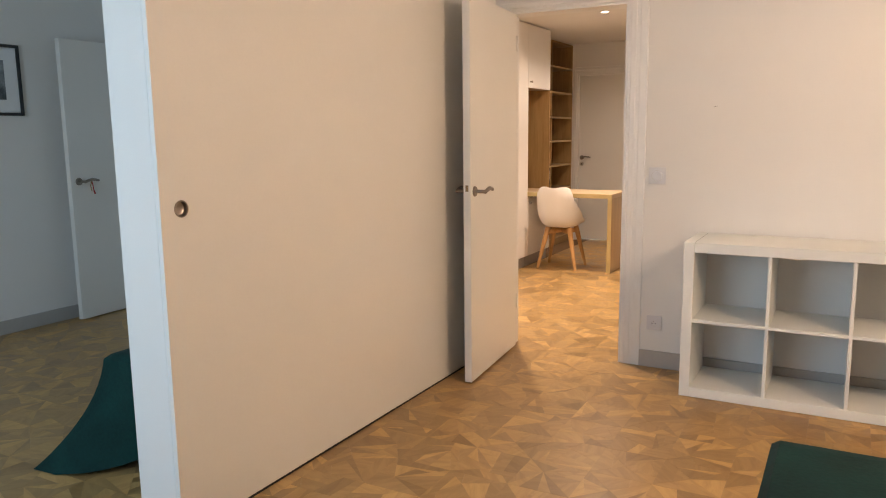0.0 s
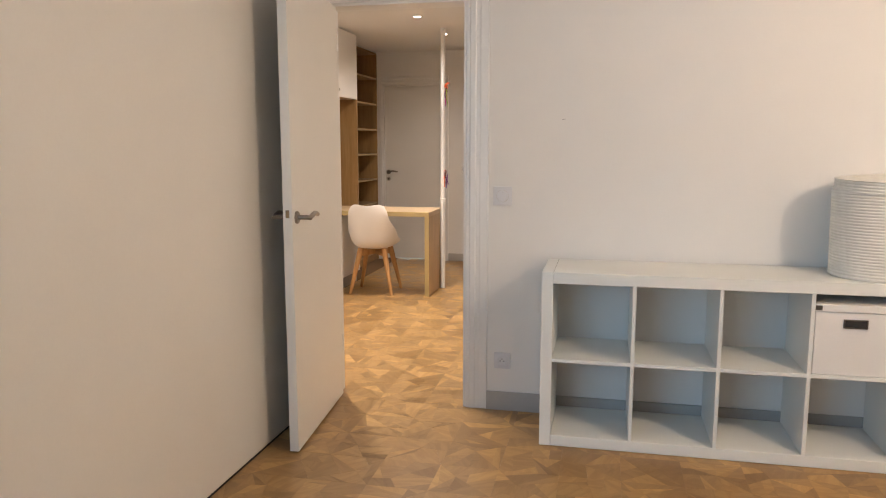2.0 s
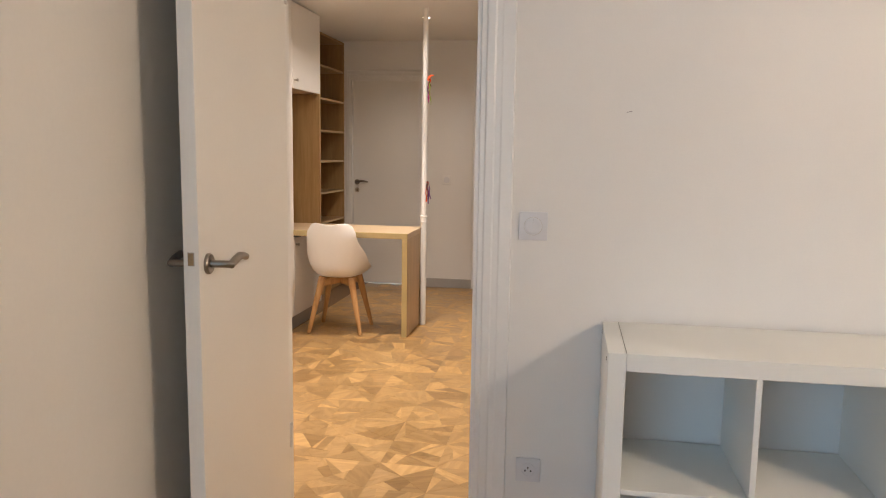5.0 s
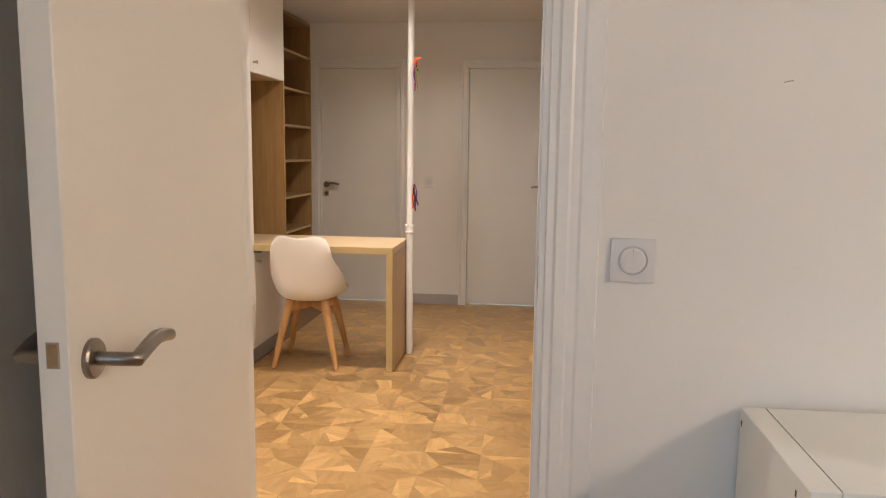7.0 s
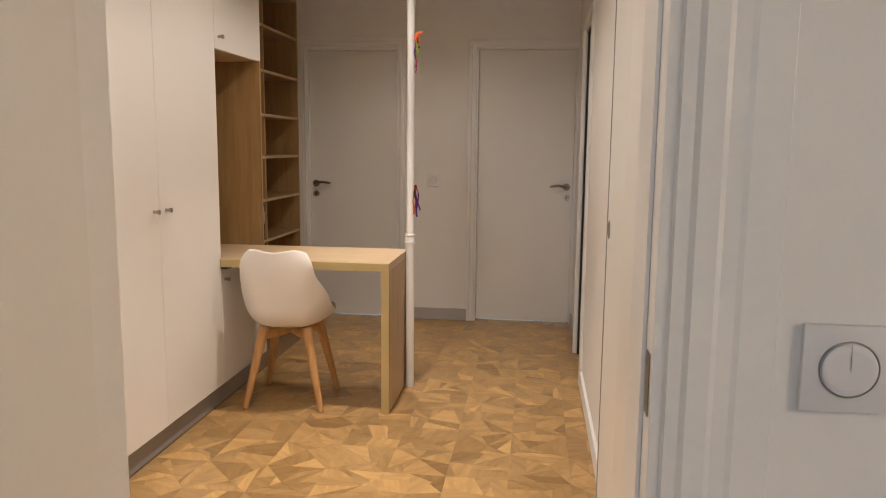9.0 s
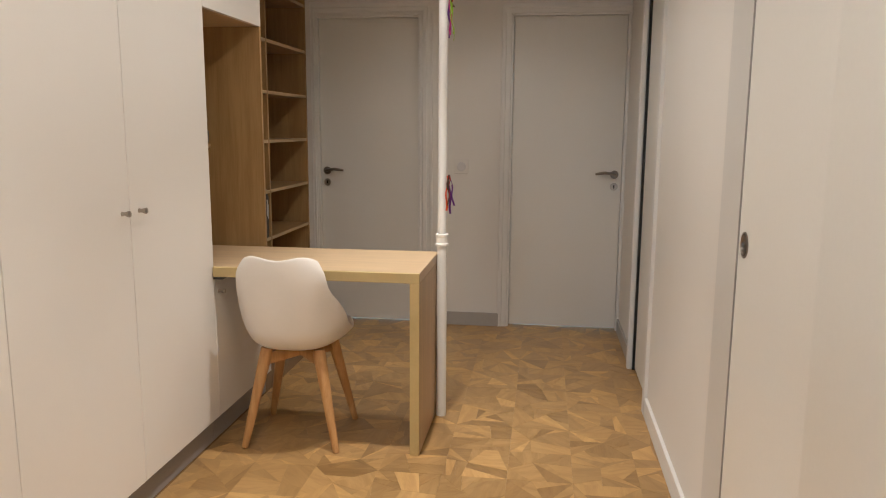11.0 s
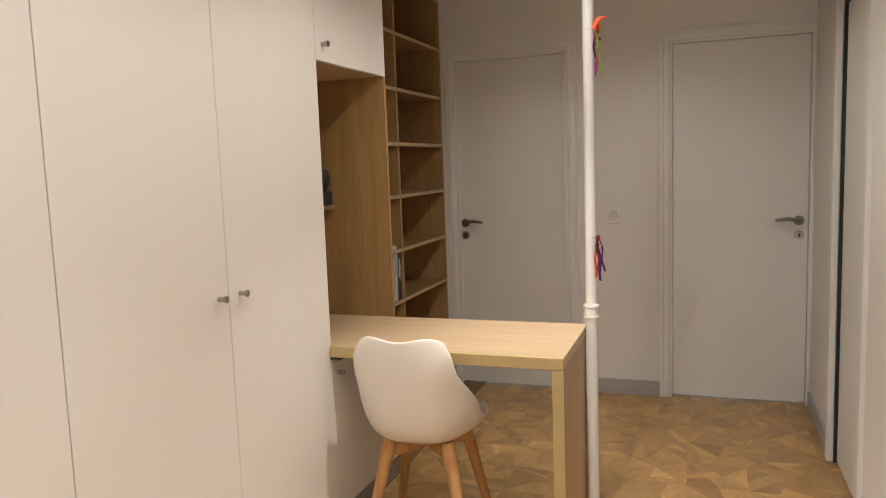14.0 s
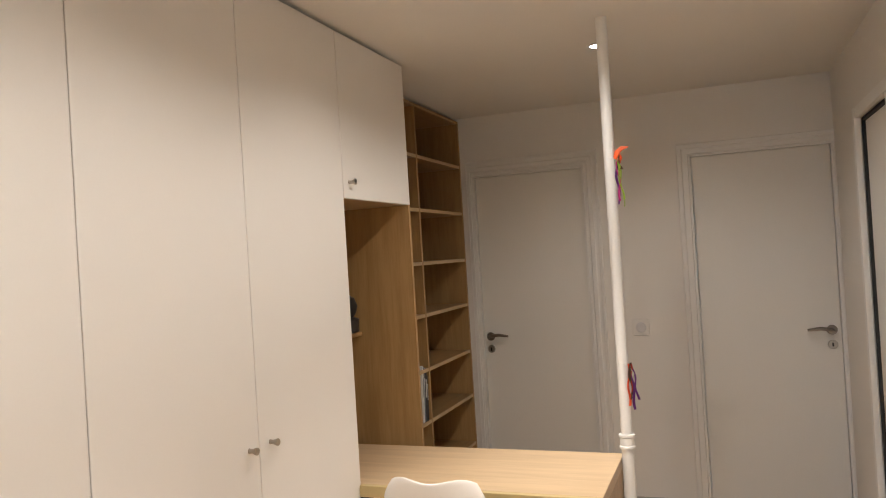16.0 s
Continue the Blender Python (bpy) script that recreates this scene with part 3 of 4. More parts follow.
def ribbons(name, z, bands, label, ring):
    t = thing(name, (PX, PY, z), label, "ribbon")
    bm = bmesh.new()
    lathe(bm, [(0.0206, -0.002), (0.0214, -0.0015), (0.0214, 0.0015), (0.0206, 0.002)], 20, cap=False)
    part("tie", bm, ring, t)
    for k, (col, dx, dy, length, width, start) in enumerate(bands):
        bm = bmesh.new()
        n = 12
        rows = []
        for i in range(n + 1):
            f = i / n
            x = 0.024 + start[0] + dx * f + 0.0035 * math.sin(f * 9 + k * 1.7)
            y = -0.010 + start[1] + dy * f + 0.004 * math.cos(f * 7 + k)
            zz = start[2] - length * f
            tw = 0.9 * math.sin(f * 3 + k * 2.1)
            a = Vector((math.cos(tw), math.sin(tw), 0)) * width * 0.36
            rows.append((bm.verts.new(Vector((x, y, zz)) - a), bm.verts.new(Vector((x, y, zz)) + a)))
        for a, b in zip(rows, rows[1:]):
            bm.faces.new((a[0], a[1], b[1], b[0]))
        g = bmesh.ops.solidify(bm, geom=bm.faces[:], thickness=0.0012)
        part("ribbon", bm, M[col], t, col + " fabric ribbon", smooth=True)
    return t


up_r = ribbons("ribbon_bunch", 1.838, [("lime", 0.016, 0.0, 0.14, 0.009, (0.004, -0.01, -0.01)), ("violet", 0.004, 0.004, 0.15, 0.013, (0.0, 0.0, -0.015)), ("pink", 0.006, -0.012, 0.145, 0.011, (0.004, -0.006, -0.01)),
                               ("brown", 0.010, 0.006, 0.06, 0.014, (0.006, 0.0, 0.02)), ("lime", 0.010, 0.01, 0.155, 0.007, (0.010, 0.0, -0.02)), ("orange", 0.002, 0.01, 0.05, 0.02, (0.01, 0.0, 0.035))],
                "bright orange, green and violet ribbons tied high on the pipe", M["trim"])
bm = bmesh.new()
tube(bm, [(0.02, -0.01, 0.0), (0.03, -0.014, 0.022), (0.046, -0.014, 0.036), (0.07, -0.012, 0.038)], [(0.004, 0.009), (0.005, 0.010), (0.004, 0.008), (0.0015, 0.002)], 8)
part("bow", bm, M["orange"], up_r, "stiff orange bow", smooth=True)
ribbons("ribbon_bunch", 1.095, [("orange", -0.004, -0.012, 0.15, 0.013, (0.0, -0.006, 0.0)), ("brown", 0.002, -0.006, 0.13, 0.014, (0.004, -0.01, 0.005)), ("violet", 0.008, 0.0, 0.165, 0.014, (0.006, 0.0, 0.0)),
                                ("violet", 0.014, 0.004, 0.12, 0.012, (0.012, 0.0, -0.01)), ("red", -0.002, -0.004, 0.10, 0.01, (0.008, -0.01, 0.0)), ("book_white", 0.012, -0.004, 0.05, 0.008, (0.006, -0.012, 0.0))],
         "dark violet and orange ribbons tied low on the pipe", M["trim"])


# chair
def chair_surface(u, v, lift=0.0):
    """A point of the seat shell. u runs across (-1 to 1), v from the top of the back (0) to the front of the seat (1)."""
    line = [(-0.262, 0.806, 0.146), (-0.262, 0.735, 0.174), (-0.258, 0.650, 0.184), (-0.250, 0.565, 0.199), (-0.228, 0.478, 0.216), (-0.165, 0.425, 0.222),
            (-0.05, 0.410, 0.222), (0.07, 0.418, 0.205), (0.155, 0.434, 0.180), (0.188, 0.434, 0.140)]
    f = v * (len(line) - 1)
    i = min(int(f), len(line) - 2)
    f -= i
    p0, p1, p2, p3 = line[max(i - 1, 0)], line[i], line[i + 1], line[min(i + 2, len(line) - 1)]
    y, z, w = (0.5 * (2 * b + (c - a) * f + (2 * a - 5 * b + 4 * c - d) * f * f + (3 * b - a - 3 * c + d) * f ** 3) for a, b, c, d in zip(p0, p1, p2, p3))
    back = max(0.0, 1 - v / 0.5)
    seat = min(1.0, v / 0.45)
    wing = math.exp(-((v - 0.48) / 0.22) ** 2)
    c, e = abs(u) ** 2.4, abs(u) ** 4
    y += c * (0.050 * back + 0.125 * wing)
    z += e * (0.045 * seat + 0.060 * wing) + (-0.007 * math.cos(u * 4.2) - 0.018 * abs(u) ** 6) * max(0.0, 1 - v / 0.12)
    return Vector((u * w, y, z + lift))


def build_chair():
    c = thing("chair", (-1.767, 2.791, 0), "white moulded shell chair with splayed beech legs at the desk", "chair", rz=2.0)
    nu, nv = 20, 34
    bm = bmesh.new()
    g = [[bm.verts.new(chair_surface(-1 + 2 * i / nu, j / nv)) for i in range(nu + 1)] for j in range(nv + 1)]
    for j in range(nv):
        for i in range(nu):
            bm.faces.new((g[j][i], g[j][i + 1], g[j + 1][i + 1], g[j + 1][i]))
    sh = part("shell", bm, M["shell"], c, "white moulded plastic shell", smooth=True)
    sh.rotation_euler.z = radians(-2)
    sh.location.x = 0.0
    s = sh.modifiers.new("thick", "SOLIDIFY")
    s.thickness, s.offset = 0.012, 0
    b = sh.modifiers.new("round", "BEVEL")
    b.width, b.segments, b.limit_method, b.angle_limit = 0.003, 2, "ANGLE", radians(50)
    bm = bmesh.new()
    g = []
    for j in range(15):
        g.append([])
        for i in range(13):
            u, v = -0.70 + 1.40 * i / 12, 0.47 + 0.43 * j / 14
            edge = min(1, (1 - abs(-1 + 2 * i / 12)) * 6, (1 - abs(-1 + 2 * j / 14)) * 6)
            g[-1].append(bm.verts.new(chair_surface(u, v, 0.006 + 0.016 * max(0, edge) ** 0.5)))
    for j in range(14):
        for i in range(12):
            bm.faces.new((g[j][i], g[j][i + 1], g[j + 1][i + 1], g[j + 1][i]))
    part("seat_pad", bm, M["pad"], c, "grey padded seat cushion", smooth=True).rotation_euler.z = radians(-2)
    for sx in (-1, 1):
        for sy in (-1, 1):
            bm = bmesh.new()
            tube(bm, [(sx * 0.192, sy * 0.180, 0.0), (sx * 0.190, sy * 0.178, 0.006), (sx * 0.150, sy * 0.145, 0.20), (sx * 0.114, sy * 0.112, 0.375), (sx * 0.108, sy * 0.107, 0.408)],
                 [(0.011, 0.012), (0.012, 0.014), (0.017, 0.020), (0.021, 0.026), (0.020, 0.024)], 14)
            part("leg", bm, M["beech"], c, smooth=True)
    for s1 in (-1, 1):
        bm = bmesh.new()
        tube(bm, [(-0.112, -s1 * 0.110, 0.360), (0.0, 0.0, 0.372), (0.112, s1 * 0.110, 0.360)], [(0.012, 0.024)] * 3, 10)
        part("crossbar", bm, M["beech"], c, smooth=True)
    bm = bmesh.new()
    lathe(bm, [(0.06, 0.398), (0.075, 0.402), (0.075, 0.410)], 20)
    part("mount", bm, M["black"], c, smooth=True)


build_chair()


def downlight(x, y):
    d = thing("ceiling_spotlight", (x, y, CEIL), "small round recessed ceiling spotlight, lit", "ceiling light", "corridor spotlights")
    bm = bmesh.new()
    lathe(bm, [(0.042, 0.0), (0.042, -0.003), (0.036, -0.005), (0.030, -0.003), (0.029, -0.0008)], 28, cap=False)
    part("bezel", bm, M["plastic"], d, smooth=True)
    bm = bmesh.new()
    lathe(bm, [(0.0285, -0.0006), (0.0285, -0.002), (0.02, -0.0045)], 24)
    part("diffuser", bm, M["glow"], d)


for sx, sy in SPOTS:
    downlight(sx, sy)


# ---- switches and sockets ----
def switch(x, z, y, n):
    s = thing("light_switch", (x, y, z), "square white light switch with a round rocker, on the wall", "light switch")
    block("plate", (-0.046, 0.046, -0.009, 0, -0.046, 0.046), M["plastic" if n else "wall"], s, bevel=0.0025, seg=2)
    bm = bmesh.new()
    lathe(bm, [(0.0285, -0.008), (0.0285, -0.0082), (0.0275, -0.0082), (0.0275, -0.0115), (0.0262, -0.0125), (0.02, -0.0128)], 32, axis="Y")
    part("rocker", bm, M["plastic"], s, smooth=True)
    bm = bmesh.new()
    lathe(bm, [(0.0300, -0.0088), (0.0300, -0.0100), (0.0286, -0.0100), (0.0284, -0.0088)], 32, axis="Y", cap=False)
    part("ring", bm, M["nickel" if n else "plastic"], s, smooth=True)
    if not n:
        block("lower_edge", (-0.040, 0.040, -0.0094, -0.0088, -0.0455, -0.0435), M["base"], s, bevel=0)
    if n:
        block("groove", (-0.0005, 0.0005, -0.0128, -0.0119, 0.0, 0.026), M["base"], s, bevel=0)


scuff = thing("scuff", (0.056, -0.0006, 1.450), "small dark scuff on the white bedroom wall", "wall mark")
block("mark", (-0.009, 0.009, 0, 0.0005, -0.001, 0.001), M["plinth"], scuff, bevel=0)
scuff.rotation_euler.y = radians(-12)
switch(-0.231, 1.084, 0, 1)
switch(-1.300, 1.050, FAR, 0)
out = thing("socket", (-0.224, 0, 0.257), "square white wall socket low on the wall", "socket")
block("plate", (-0.041, 0.041, -0.008, 0, -0.041, 0.041), M["plastic"], out, bevel=0.0025, seg=2)
bm = bmesh.new()
lathe(bm, [(0.0245, -0.008), (0.0245, -0.0098), (0.0205, -0.0098), (0.0200, -0.0084)], 32, axis="Y")
part("well", bm, M["plastic"], out, smooth=True)
bm = bmesh.new()
for hx in (-0.0095, 0.0095):
    lathe(bm, [(0.003, -0.0086), (0.003, -0.0104)], 12, (hx, 0, -0.002), "Y")
part("hole", bm, M["dark"], out)
bm = bmesh.new()
lathe(bm, [(0.0027, -0.009), (0.0024, -0.019), (0.001, -0.020)], 12, (0, 0, 0.010), "Y")
part("earth_pin", bm, M["metal"], out, smooth=True)


# ---- bedroom shelf ----
shelf = thing("shelf_unit", (0.0, -0.41, 0), "low white open shelf unit with eight square compartments along the wall", "shelf unit")
LW, LH, LD, o, t = 1.488, 0.786, 0.39, 0.05, 0.016
block("side_panel", (0, o - 0.0005, 0, LD, 0.001, LH), M["shelf_white"], shelf)
block("side_panel", (LW - o + 0.0005, LW, 0, LD, 0.001, LH), M["shelf_white"], shelf)
block("top_board", (o, LW - o, 0.0002, LD, LH - o, LH - 0.0002), M["shelf_white"], shelf, bevel=0.001)
block("bottom_board", (o, LW - o, 0.0008, LD, 0.001, o), M["shelf_white"], shelf)
block("joint", (o - 0.0009, o + 0.0006, 0.003, LD - 0.003, LH - 0.001, LH + 0.0003), M["shade"], shelf, "thin dark joint", bevel=0)
block("joint", (LW - o - 0.0006, LW - o + 0.0009, 0.003, LD - 0.003, LH - 0.001, LH + 0.0003), M["shade"], shelf, "thin dark joint", bevel=0)
for hy in (0.055, LD - 0.014):
    block("fitting_hole", (-0.0005, 0.0004, hy - 0.003, hy + 0.003, LH - 0.037, LH - 0.025), M["dark"], shelf, "small dark fitting hole", bevel=0)
cell = (LW - 2 * o - 3 * t) / 4
for k in (1, 2, 3):
    x = o + k * cell + (k - 1) * t
    block("divider", (x, x + t, 0.0012, LD - 0.001, o, LH - o), M["shelf_white"], shelf, bevel=0.001)
for k in range(4):
    x = o + k * (cell + t)
    block("shelf", (x, x + cell, 0.0016, LD - 0.001, 0.385, 0.401), M["shelf_white"], shelf, bevel=0.001)

bx = thing("storage_box", (1.108, -0.405, 0.402), "white cardboard box with metal label holder in the shelf unit", "box")
block("body", (0.0, 0.300, 0.006, 0.36, 0, 0.2615), M["card"], bx, bevel=0.002)
block("lid", (-0.004, 0.306, 0.0, 0.366, 0.262, 0.292), M["card"], bx, bevel=0.002)
for x0, x1 in ((-0.006, 0.022), (0.280, 0.308)):
    block("corner", (x0, x1, -0.002, 0.02, 0.268, 0.288), M["metal"], bx, "steel corner fitting", bevel=0.001)
bm = bmesh.new()
for b in ((0.105, 0.195, 0.0, 0.006, 0.228, 0.233), (0.105, 0.195, 0.0, 0.006, 0.197, 0.202), (0.105, 0.110, 0.0, 0.006, 0.202, 0.228), (0.190, 0.195, 0.0, 0.006, 0.202, 0.228)):
    box(bm, *b)
part("label_holder", bm, M["metal"], bx, "steel label holder")
block("slot", (0.110, 0.190, 0.004, 0.0062, 0.202, 0.228), M["dark"], bx, bevel=0)

bk = thing("laundry_basket", (1.392, -0.213, LH), "round white rope basket with lid on the white shelf unit", "basket")
bm = bmesh.new()
prof = [(0.05, 0.0), (0.190, 0.0)]
n = 30
for i in range(n * 4 + 1):
    f = i / (n * 4)
    prof.append((0.193 + 0.007 * f + 0.0030 * abs(math.sin(i * math.pi / 4)), 0.004 + 0.366 * f))
lathe(bm, prof, 72)
part("body", bm, M["rope"], bk, "ribbed white rope", smooth=True)
bm = bmesh.new()
prof = [(0.05, 0.345)]
for i in range(17):
    prof.append((0.203 + 0.0035 * abs(math.sin(i * math.pi / 4)), 0.350 + 0.048 * i / 16))
for i in range(24):
    f = i / 24
    prof.append((0.205 * (1 - f) + 0.004, 0.402 + 0.028 * f + 0.0015 * abs(math.sin(i * math.pi / 2.4))))
lathe(bm, prof, 72)
lid = part("lid", bm, M["rope"], bk, "coiled rope lid set a little askew", smooth=True)
lid.rotation_euler = (radians(1.2), radians(1.5), 0)
bm = bmesh.new()
lathe(bm, [(0.021, 0), (0.021, -0.005), (0.014, -0.005), (0.0135, 0.003)], 24, (0.02, -0.2045, 0.318), "Y", cap=False)
part("eyelet", bm, M["plastic"], bk, "white plastic eyelet", smooth=True)
bm = bmesh.new()
lathe(bm, [(0.0138, -0.0015), (0.0138, 0.0)], 24, (0.02, -0.2045, 0.318), "Y")
part("hole", bm, M["dark"], bk)


# ---- beds ----
def bedspread(x0, x1, y0, y1, top, flare, corner, label):
    """A cover over a bed: a flat top with rounded edges and sides that fall to the floor in folds."""
    path = []
    step = 0.035
    for (ax, ay), (bx_, by_) in zip(((x0, y0), (x1, y0), (x1, y1), (x0, y1)), ((x1, y0), (x1, y1), (x0, y1), (x0, y0))):
        m = max(2, int(math.hypot(bx_ - ax, by_ - ay) / step))
        for i in range(m):
            path.append((ax + (bx_ - ax) * i / m, ay + (by_ - ay) * i / m))
    cx, cy = (x0 + x1) / 2, (y0 + y1) / 2
    made = []
    lift = 0.10 if corner > 0.1 else 0.0
    levels = [(0.0, -0.05, 0.0), (0.0, -0.02, 0.003), (0.02, 0.0, 0.014)] + [(k / 12, 0.0, 0.014) for k in range(1, 13)]
    for bm, chosen in ((bmesh.new(), levels[:3]), (bmesh.new(), levels[2:])):
      rings = []
      for f, inset, drop in chosen:
          ring = []
          for k, (px, py) in enumerate(path):
              dx = (-1 if abs(px - x0) < 1e-6 else 0) + (1 if abs(px - x1) < 1e-6 else 0)
              dy = (-1 if abs(py - y0) < 1e-6 else 0) + (1 if abs(py - y1) < 1e-6 else 0)
              near = min(math.hypot(px - qx, py - qy) for qx in (x0, x1) for qy in (y0, y1))
              c = corner * math.exp(-(near / 0.11) ** 2)
              fold = 0.012 * math.sin(k * 0.62) + 0.008 * math.sin(k * 1.37 + 1)
              off = inset + f * (flare + fold * 1.4) + c * f ** 2.0
              sx = dx if dx else (0.7 * math.copysign(1, px - cx) * math.exp(-(near / 0.08) ** 2) if corner else 0)
              sy = dy if dy else (0.7 * math.copysign(1, py - cy) * math.exp(-(near / 0.08) ** 2) if corner else 0)
              z = top - drop - f * (top - 0.016 - lift * (1 - math.exp(-(near / 0.22) ** 2)))
              ring.append(bm.verts.new((px + sx * off, py + sy * off, max(0.004, z))))
          rings.append(ring)
      n = len(path)
      for a, b in zip(rings, rings[1:]):
          for i in range(n):
              bm.faces.new((a[i], a[(i + 1) % n], b[(i + 1) % n], b[i]))
      if not made:
          bm.faces.new(rings[0])
      made.append(bm)
    cover = thing("bedspread", (0, 0, 0), label, "bedspread")
    part("top", made[0], M["green"], cover, smooth=True)
    part("drape", made[1], M["green"], cover, smooth=True)
    return cover


bed = thing("bed", (0, 0, 0), "low bed beside the shelf unit under a dark green velvet cover", "bed")
block("mattress", (0.57, 2.34, -3.42, -2.10, 0.24, 0.495), M["mount"], bed, bevel=0.03, seg=3)
block("base", (0.60, 2.30, -3.38, -2.14, 0.02, 0.238), M["base"], bed, bevel=0.004)
bedspread(0.558, 2.37, -3.45, -2.075, 0.522, 0.06, 0.03, "dark green velvet bedspread over the bed by the shelf unit")
cu = thing("cushion", (1.16, -2.37, 0.515), "square white and grey patterned cushion on the green bed", "cushion", rz=25)


def cushion_mesh(w, h):
    bm = bmesh.new()
    n = 14
    for s in (1, -1):
        g = []
        for j in range(n + 1):
            g.append([])
            for i in range(n + 1):
                a, b = -1 + 2 * i / n, -1 + 2 * j / n
                k = max(0, (1 - a ** 4) * (1 - b ** 4)) ** 0.5
                pinch = 1 - 0.06 * (1 - abs(a * b))
                g[-1].append(bm.verts.new((a * w * (1 - 0.07 * b * b * 0) * pinch, b * w * pinch, s * h * k)))
        for j in range(n):
            for i in range(n):
                bm.faces.new((g[j][i], g[j][i + 1], g[j + 1][i + 1], g[j + 1][i]))
    bmesh.ops.remove_doubles(bm, verts=bm.verts, dist=0.0005)
    return bm


cm = part("cover", cushion_mesh(0.20, 0.065), M["cushion"], cu, smooth=True)
cm.rotation_euler = (radians(14), 0, 0)
cm.location.z = 0.082

bed2 = thing("bed", (0, 0, 0), "single bed behind the partition under a dark green velvet cover", "bed")
block("mattress", (-1.90, -1.41, -2.22, -0.25, 0.2, 0.445), M["mount"], bed2, bevel=0.03, seg=3)
block("base", (-1.86, -1.42, -2.18, -0.3, 0.02, 0.198), M["base"], bed2, bevel=0.004)
bedspread(-1.925, -1.395, -2.25, -0.22, 0.46, 0.03, 0.17, "dark green velvet bedspread hanging to the floor behind the partition")

pic = thing("picture", (WEST, -1.27, 1.715), "black framed photograph with a wide white mount on the bedroom wall", "picture")
bm = bmesh.new()
for b in ((0.001, 0.022, -0.30, 0.30, 0.215, 0.235), (0.001, 0.022, -0.30, 0.30, -0.235, -0.215), (0.001, 0.022, -0.30, -0.28, -0.215, 0.215), (0.001, 0.022, 0.28, 0.30, -0.215, 0.215)):
    box(bm, *b)
part("frame", bm, M["black"], pic)
block("mount", (0.001, 0.010, -0.28, 0.28, -0.215, 0.215), M["mount"], pic, bevel=0)
block("print", (0.010, 0.0115, -0.19, 0.19, -0.13, 0.13), M["photo"], pic, bevel=0)

rb = thing("ribbon", (-4.165, -0.62, 1.01), "thin red ribbon hanging from the lever of the bedroom door", "ribbon")
bm = bmesh.new()
tube(bm, [(0.02, 0.0, 0.014), (0.024, 0.004, -0.02), (0.02, 0.012, -0.06), (0.024, 0.018, -0.09)], [(0.002, 0.006), (0.002, 0.005), (0.002, 0.006), (0.004, 0.010)], 8)
part("strand", bm, M["red"], rb)
bm = bmesh.new()
tube(bm, [(0.02, 0.0, 0.014), (0.014, -0.006, -0.03), (0.018, -0.002, -0.07)], [(0.002, 0.005)] * 3, 8)
part("strand", bm, M["oak"], rb)

fl = thing("floor_lamp", (1.06, -2.22, 0), "floor lamp with a grey conical metal shade beside the bed, unlit", "floor lamp")
bm = bmesh.new()
lathe(bm, [(0.21, 1.330), (0.214, 1.328), (0.214, 1.334), (0.05, 1.478), (0.035, 1.50), (0.03, 1.50), (0.045, 1.474), (0.20, 1.336)], 48, cap=False)
part("shade", bm, M["shade"], fl, smooth=True)
bm = bmesh.new()
lathe(bm, [(0.01, 1.30), (0.03, 1.32), (0.034, 1.35), (0.02, 1.40), (0.014, 1.42)], 20)
part("bulb", bm, M["plastic"], fl, smooth=True)
bm = bmesh.new()
tube(bm, [(0, 0, 1.42), (0, 0, 1.54), (0.06, 0.05, 1.60), (0.16, 0.12, 1.60), (0.20, 0.16, 1.55), (0.20, 0.16, 0.52)], 0.008, 10)
part("stem", bm, M["metal"], fl, smooth=True)
bm = bmesh.new()
lathe(bm, [(0.09, 0.503), (0.09, 0.515), (0.02, 0.524)], 28, (0.20, 0.16, 0))
part("foot", bm, M["shade"], fl, smooth=True)

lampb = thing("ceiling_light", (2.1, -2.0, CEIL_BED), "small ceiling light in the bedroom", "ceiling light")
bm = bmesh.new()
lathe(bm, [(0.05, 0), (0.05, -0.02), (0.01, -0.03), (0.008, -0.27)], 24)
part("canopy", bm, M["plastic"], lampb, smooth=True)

win = thing("window_1", (-1.75, SOUTH - 0.06, 1.5), "", "")
tagged(win, kind="structure")
for dims in ((-1.25, -1.19, -0.03, 0.03, -0.9, 0.9), (1.19, 1.25, -0.03, 0.03, -0.9, 0.9), (-1.19, 1.19, -0.03, 0.03, 0.84, 0.9), (-1.19, 1.19, -0.03, 0.03, -0.9, -0.84), (-0.03, 0.03, -0.03, 0.03, -0.84, 0.84)):
    block("window_frame", dims, M["trim"], win, bevel=0.003)

# ---- floor ----
floor = structure("floor", [(WEST - T, EAST + T, SOUTH - T, 6.3, -0.10, -0.003)], M["subfloor"])
GX, GY, S = -1.122, 1.755, 0.246
rng = random.Random(7)


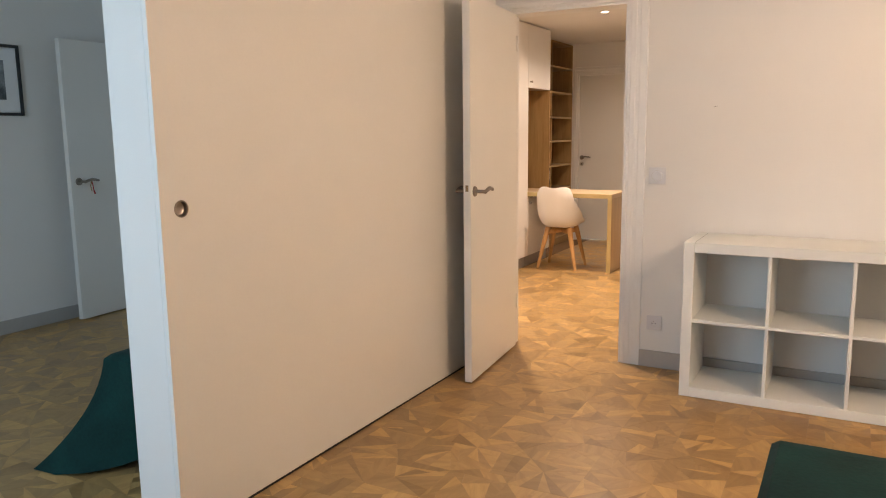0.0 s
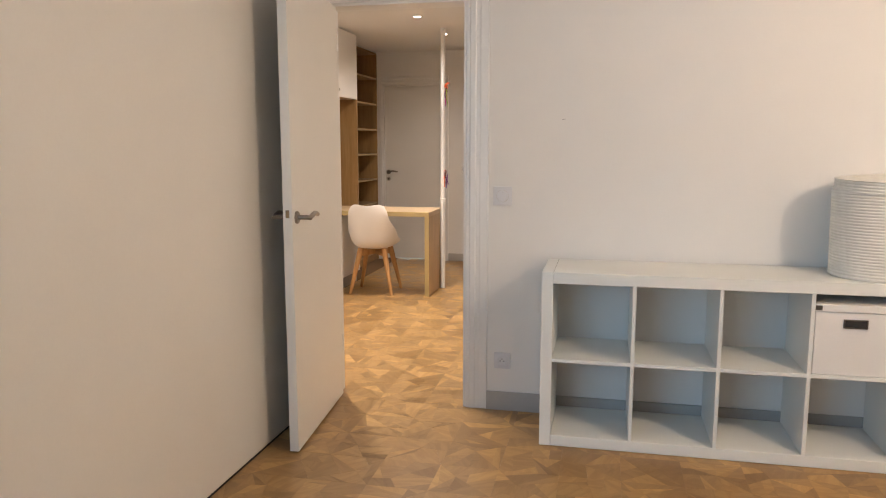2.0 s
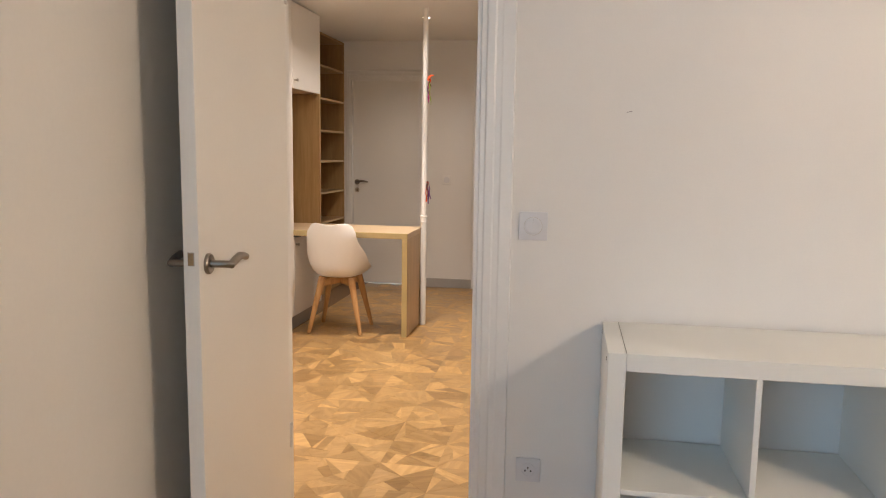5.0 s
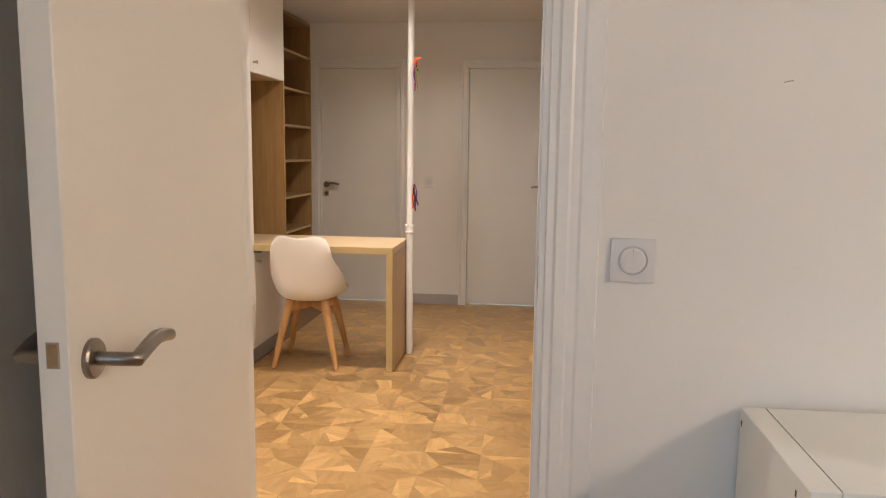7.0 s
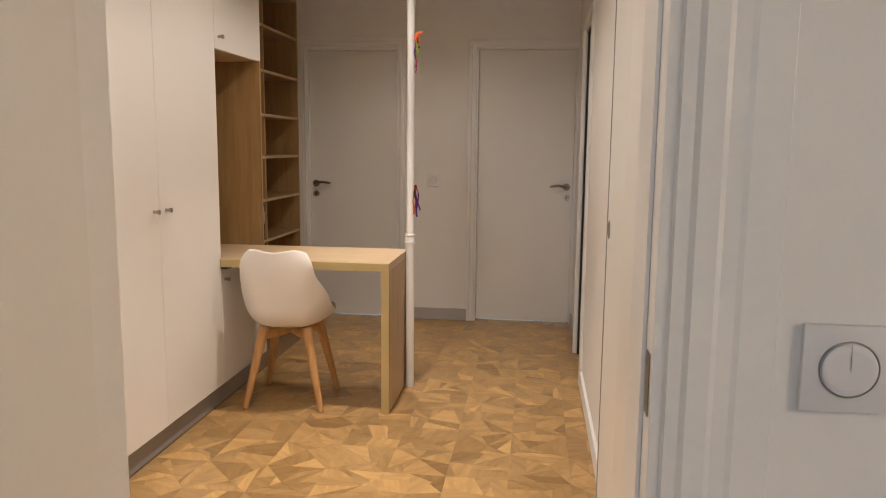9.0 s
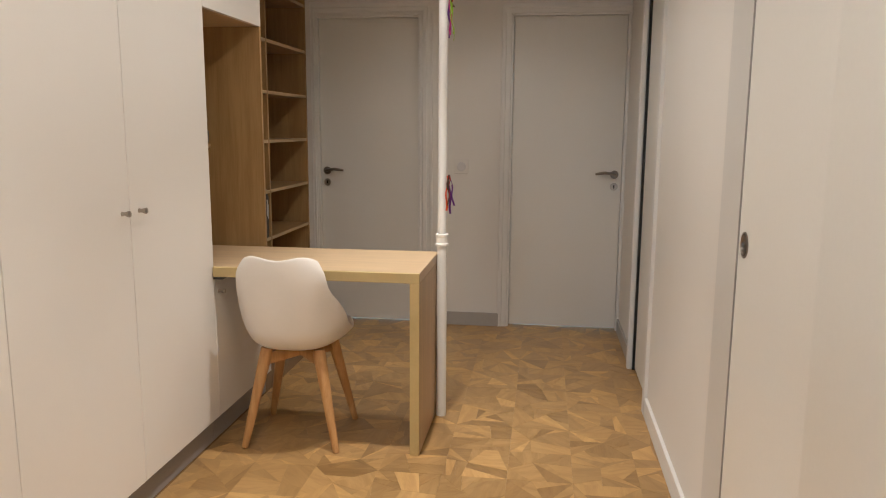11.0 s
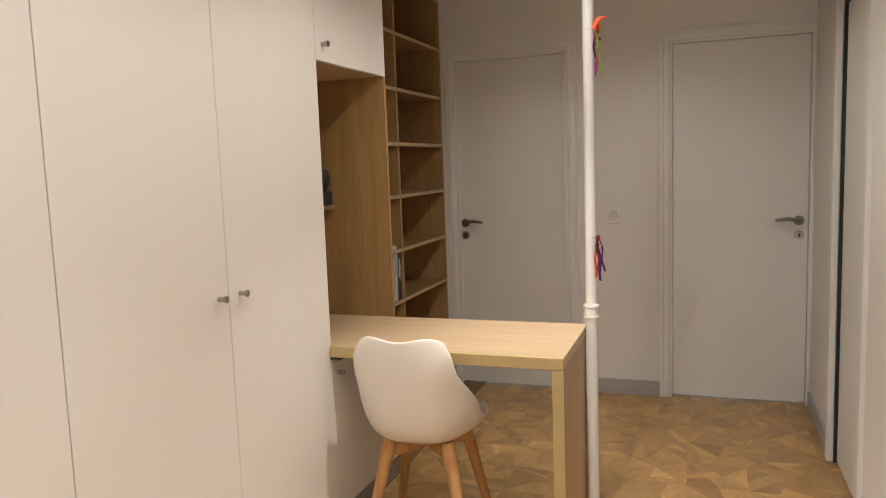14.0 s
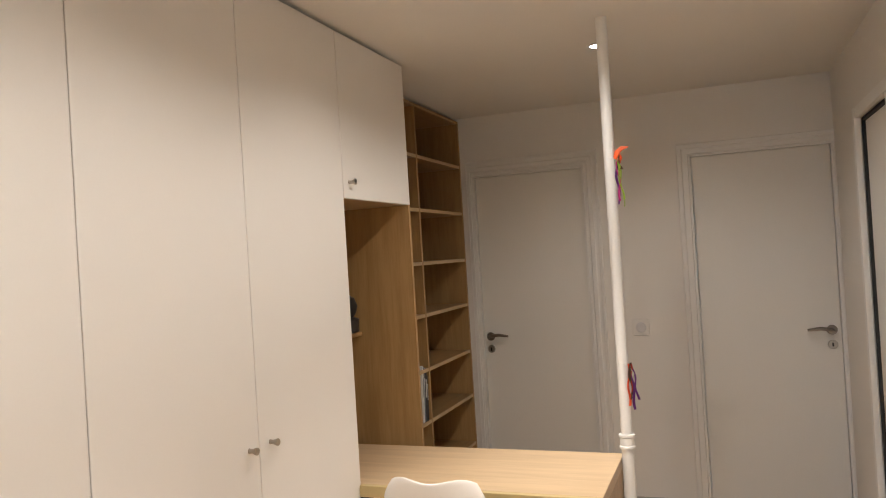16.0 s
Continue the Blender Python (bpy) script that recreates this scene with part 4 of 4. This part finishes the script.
def tile_pieces(x, y):
    """The pieces of one square of the parquet, as outlines."""
    q = lambda: rng.uniform(0.25, 0.75)
    a, b, c, d = q(), q(), q(), q()
    p = (x + S * rng.uniform(0.3, 0.7), y + S * rng.uniform(0.3, 0.7))
    e = [(x + S * a, y), (x + S, y + S * b), (x + S * c, y + S), (x, y + S * d)]
    k = [(x, y), (x + S, y), (x + S, y + S), (x, y + S)]
    if rng.random() < 0.6:
        made = []
        for i in range(4):
            u, w, m = k[i], k[(i + 1) % 4], e[i]
            h = rng.random()
            f = rng.uniform(0.3, 0.7)
            on = lambda s0, s1, g: (s0[0] + (s1[0] - s0[0]) * g, s0[1] + (s1[1] - s0[1]) * g)
            if h < 0.35:
                made += [[u, m, p], [m, w, p]]
            elif h < 0.6:
                made += [[u, m, on(u, p, f)], [m, w, p, on(u, p, f)]]
            elif h < 0.85:
                made += [[on(u, p, f), on(w, p, f), p], [u, w, on(w, p, f), on(u, p, f)]]
            else:
                made.append([u, w, p])
        return made
    polys = [[k[0], e[0], p, e[3]], [k[1], e[1], p, e[0]], [k[2], e[2], p, e[1]], [k[3], e[3], p, e[2]]]
    made = []
    for poly in polys:
        r = rng.random()
        if r < 0.42:
            made += [[poly[0], poly[1], poly[2]], [poly[0], poly[2], poly[3]]]
        elif r < 0.75:
            f = rng.uniform(0.35, 0.65)
            u = tuple(m + (n_ - m) * f for m, n_ in zip(poly[0], poly[1]))
            w = tuple(m + (n_ - m) * f for m, n_ in zip(poly[3], poly[2]))
            made += [[poly[0], u, w, poly[3]], [u, poly[1], poly[2], w]]
        else:
            made.append(poly)
    return made


def split_more(polys):
    """Some of the larger pieces are cut once more, from a corner to the far edge."""
    made = []
    for poly in polys:
        if area(poly) > 0.0030 and rng.random() < 0.75:
            k, f = rng.randrange(len(poly)), rng.uniform(0.3, 0.7)
            turned = poly[k:] + poly[:k]
            a, b = turned[1], turned[2]
            m = (a[0] + (b[0] - a[0]) * f, a[1] + (b[1] - a[1]) * f)
            made += [[turned[0], a, m], [turned[0], m] + turned[2:]]
        else:
            made.append(poly)
    return made


def clip_poly(poly, x0, x1, y0, y1):
    for ax, lim, keep in ((0, x0, 1), (0, x1, -1), (1, y0, 1), (1, y1, -1)):
        res = []
        for a, b in zip(poly, poly[1:] + poly[:1]):
            ia, ib = keep * (a[ax] - lim) >= 0, keep * (b[ax] - lim) >= 0
            if ia:
                res.append(a)
            if ia != ib:
                f = (lim - a[ax]) / (b[ax] - a[ax])
                res.append((a[0] + (b[0] - a[0]) * f, a[1] + (b[1] - a[1]) * f))
        poly = res
        if len(poly) < 3:
            return None
    return poly


def piece_mesh(poly, verts, faces):
    cx, cy = sum(p[0] for p in poly) / len(poly), sum(p[1] for p in poly) / len(poly)
    top = rng.uniform(-0.0003, 0.0)
    base = len(verts)
    n = len(poly)
    for inset, z in ((0.0001, -0.0035), (0.0001, top - 0.0004), (0.0004, top)):
        for p in poly:
            d = math.hypot(p[0] - cx, p[1] - cy) or 1
            verts.append((p[0] - (p[0] - cx) / d * inset * 1.3, p[1] - (p[1] - cy) / d * inset * 1.3, z))
    for r in (0, 1):
        for i in range(n):
            j = (i + 1) % n
            faces.append((base + r * n + i, base + r * n + j, base + (r + 1) * n + j, base + (r + 1) * n + i))
    faces.append(tuple(base + 2 * n + i for i in range(n)))


def area(poly):
    return abs(sum(a[0] * b[1] - b[0] * a[1] for a, b in zip(poly, poly[1:] + poly[:1]))) / 2


pieces = []
ROOMS = [(-2.10, -0.12, 0.0, FAR + 0.15), (WEST, EAST, SOUTH, 0.0), (-2.70, 0.30, FAR + 0.15, 6.2)]
for j in range(-29, 20):
    for i in range(-15, 16):
        x, y = GX + i * S, GY + j * S
        tiles = split_more(tile_pieces(x, y))
        for room in ROOMS:
            if x + S < room[0] or x > room[1] or y + S < room[2] or y > room[3]:
                continue
            for poly in tiles:
                c = clip_poly(poly, *room)
                if c and area(c) > 0.00004:
                    pieces.append(c)
near = lambda poly: (0 if -2.1 < poly[0][0] < -0.3 and 0.5 < poly[0][1] < 3.2 else 1, abs(poly[0][1] - 1.6))
pieces.sort(key=near)
for poly in pieces[:300]:
    verts, faces = [], []
    piece_mesh(poly, verts, faces)
    me = bpy.data.meshes.new("parquet_piece")
    me.from_pydata(verts, [], faces)
    me.materials.append(M["parquet"])
    ob = new("parquet_piece", me)
    ob.parent = floor
verts, faces = [], []
for poly in pieces[300:]:
    piece_mesh(poly, verts, faces)
me = bpy.data.meshes.new("parquet")
me.from_pydata(verts, [], faces)
me.materials.append(M["parquet"])
ob = new("parquet", me)
ob.parent = floor
tagged(ob, kind="stuff")
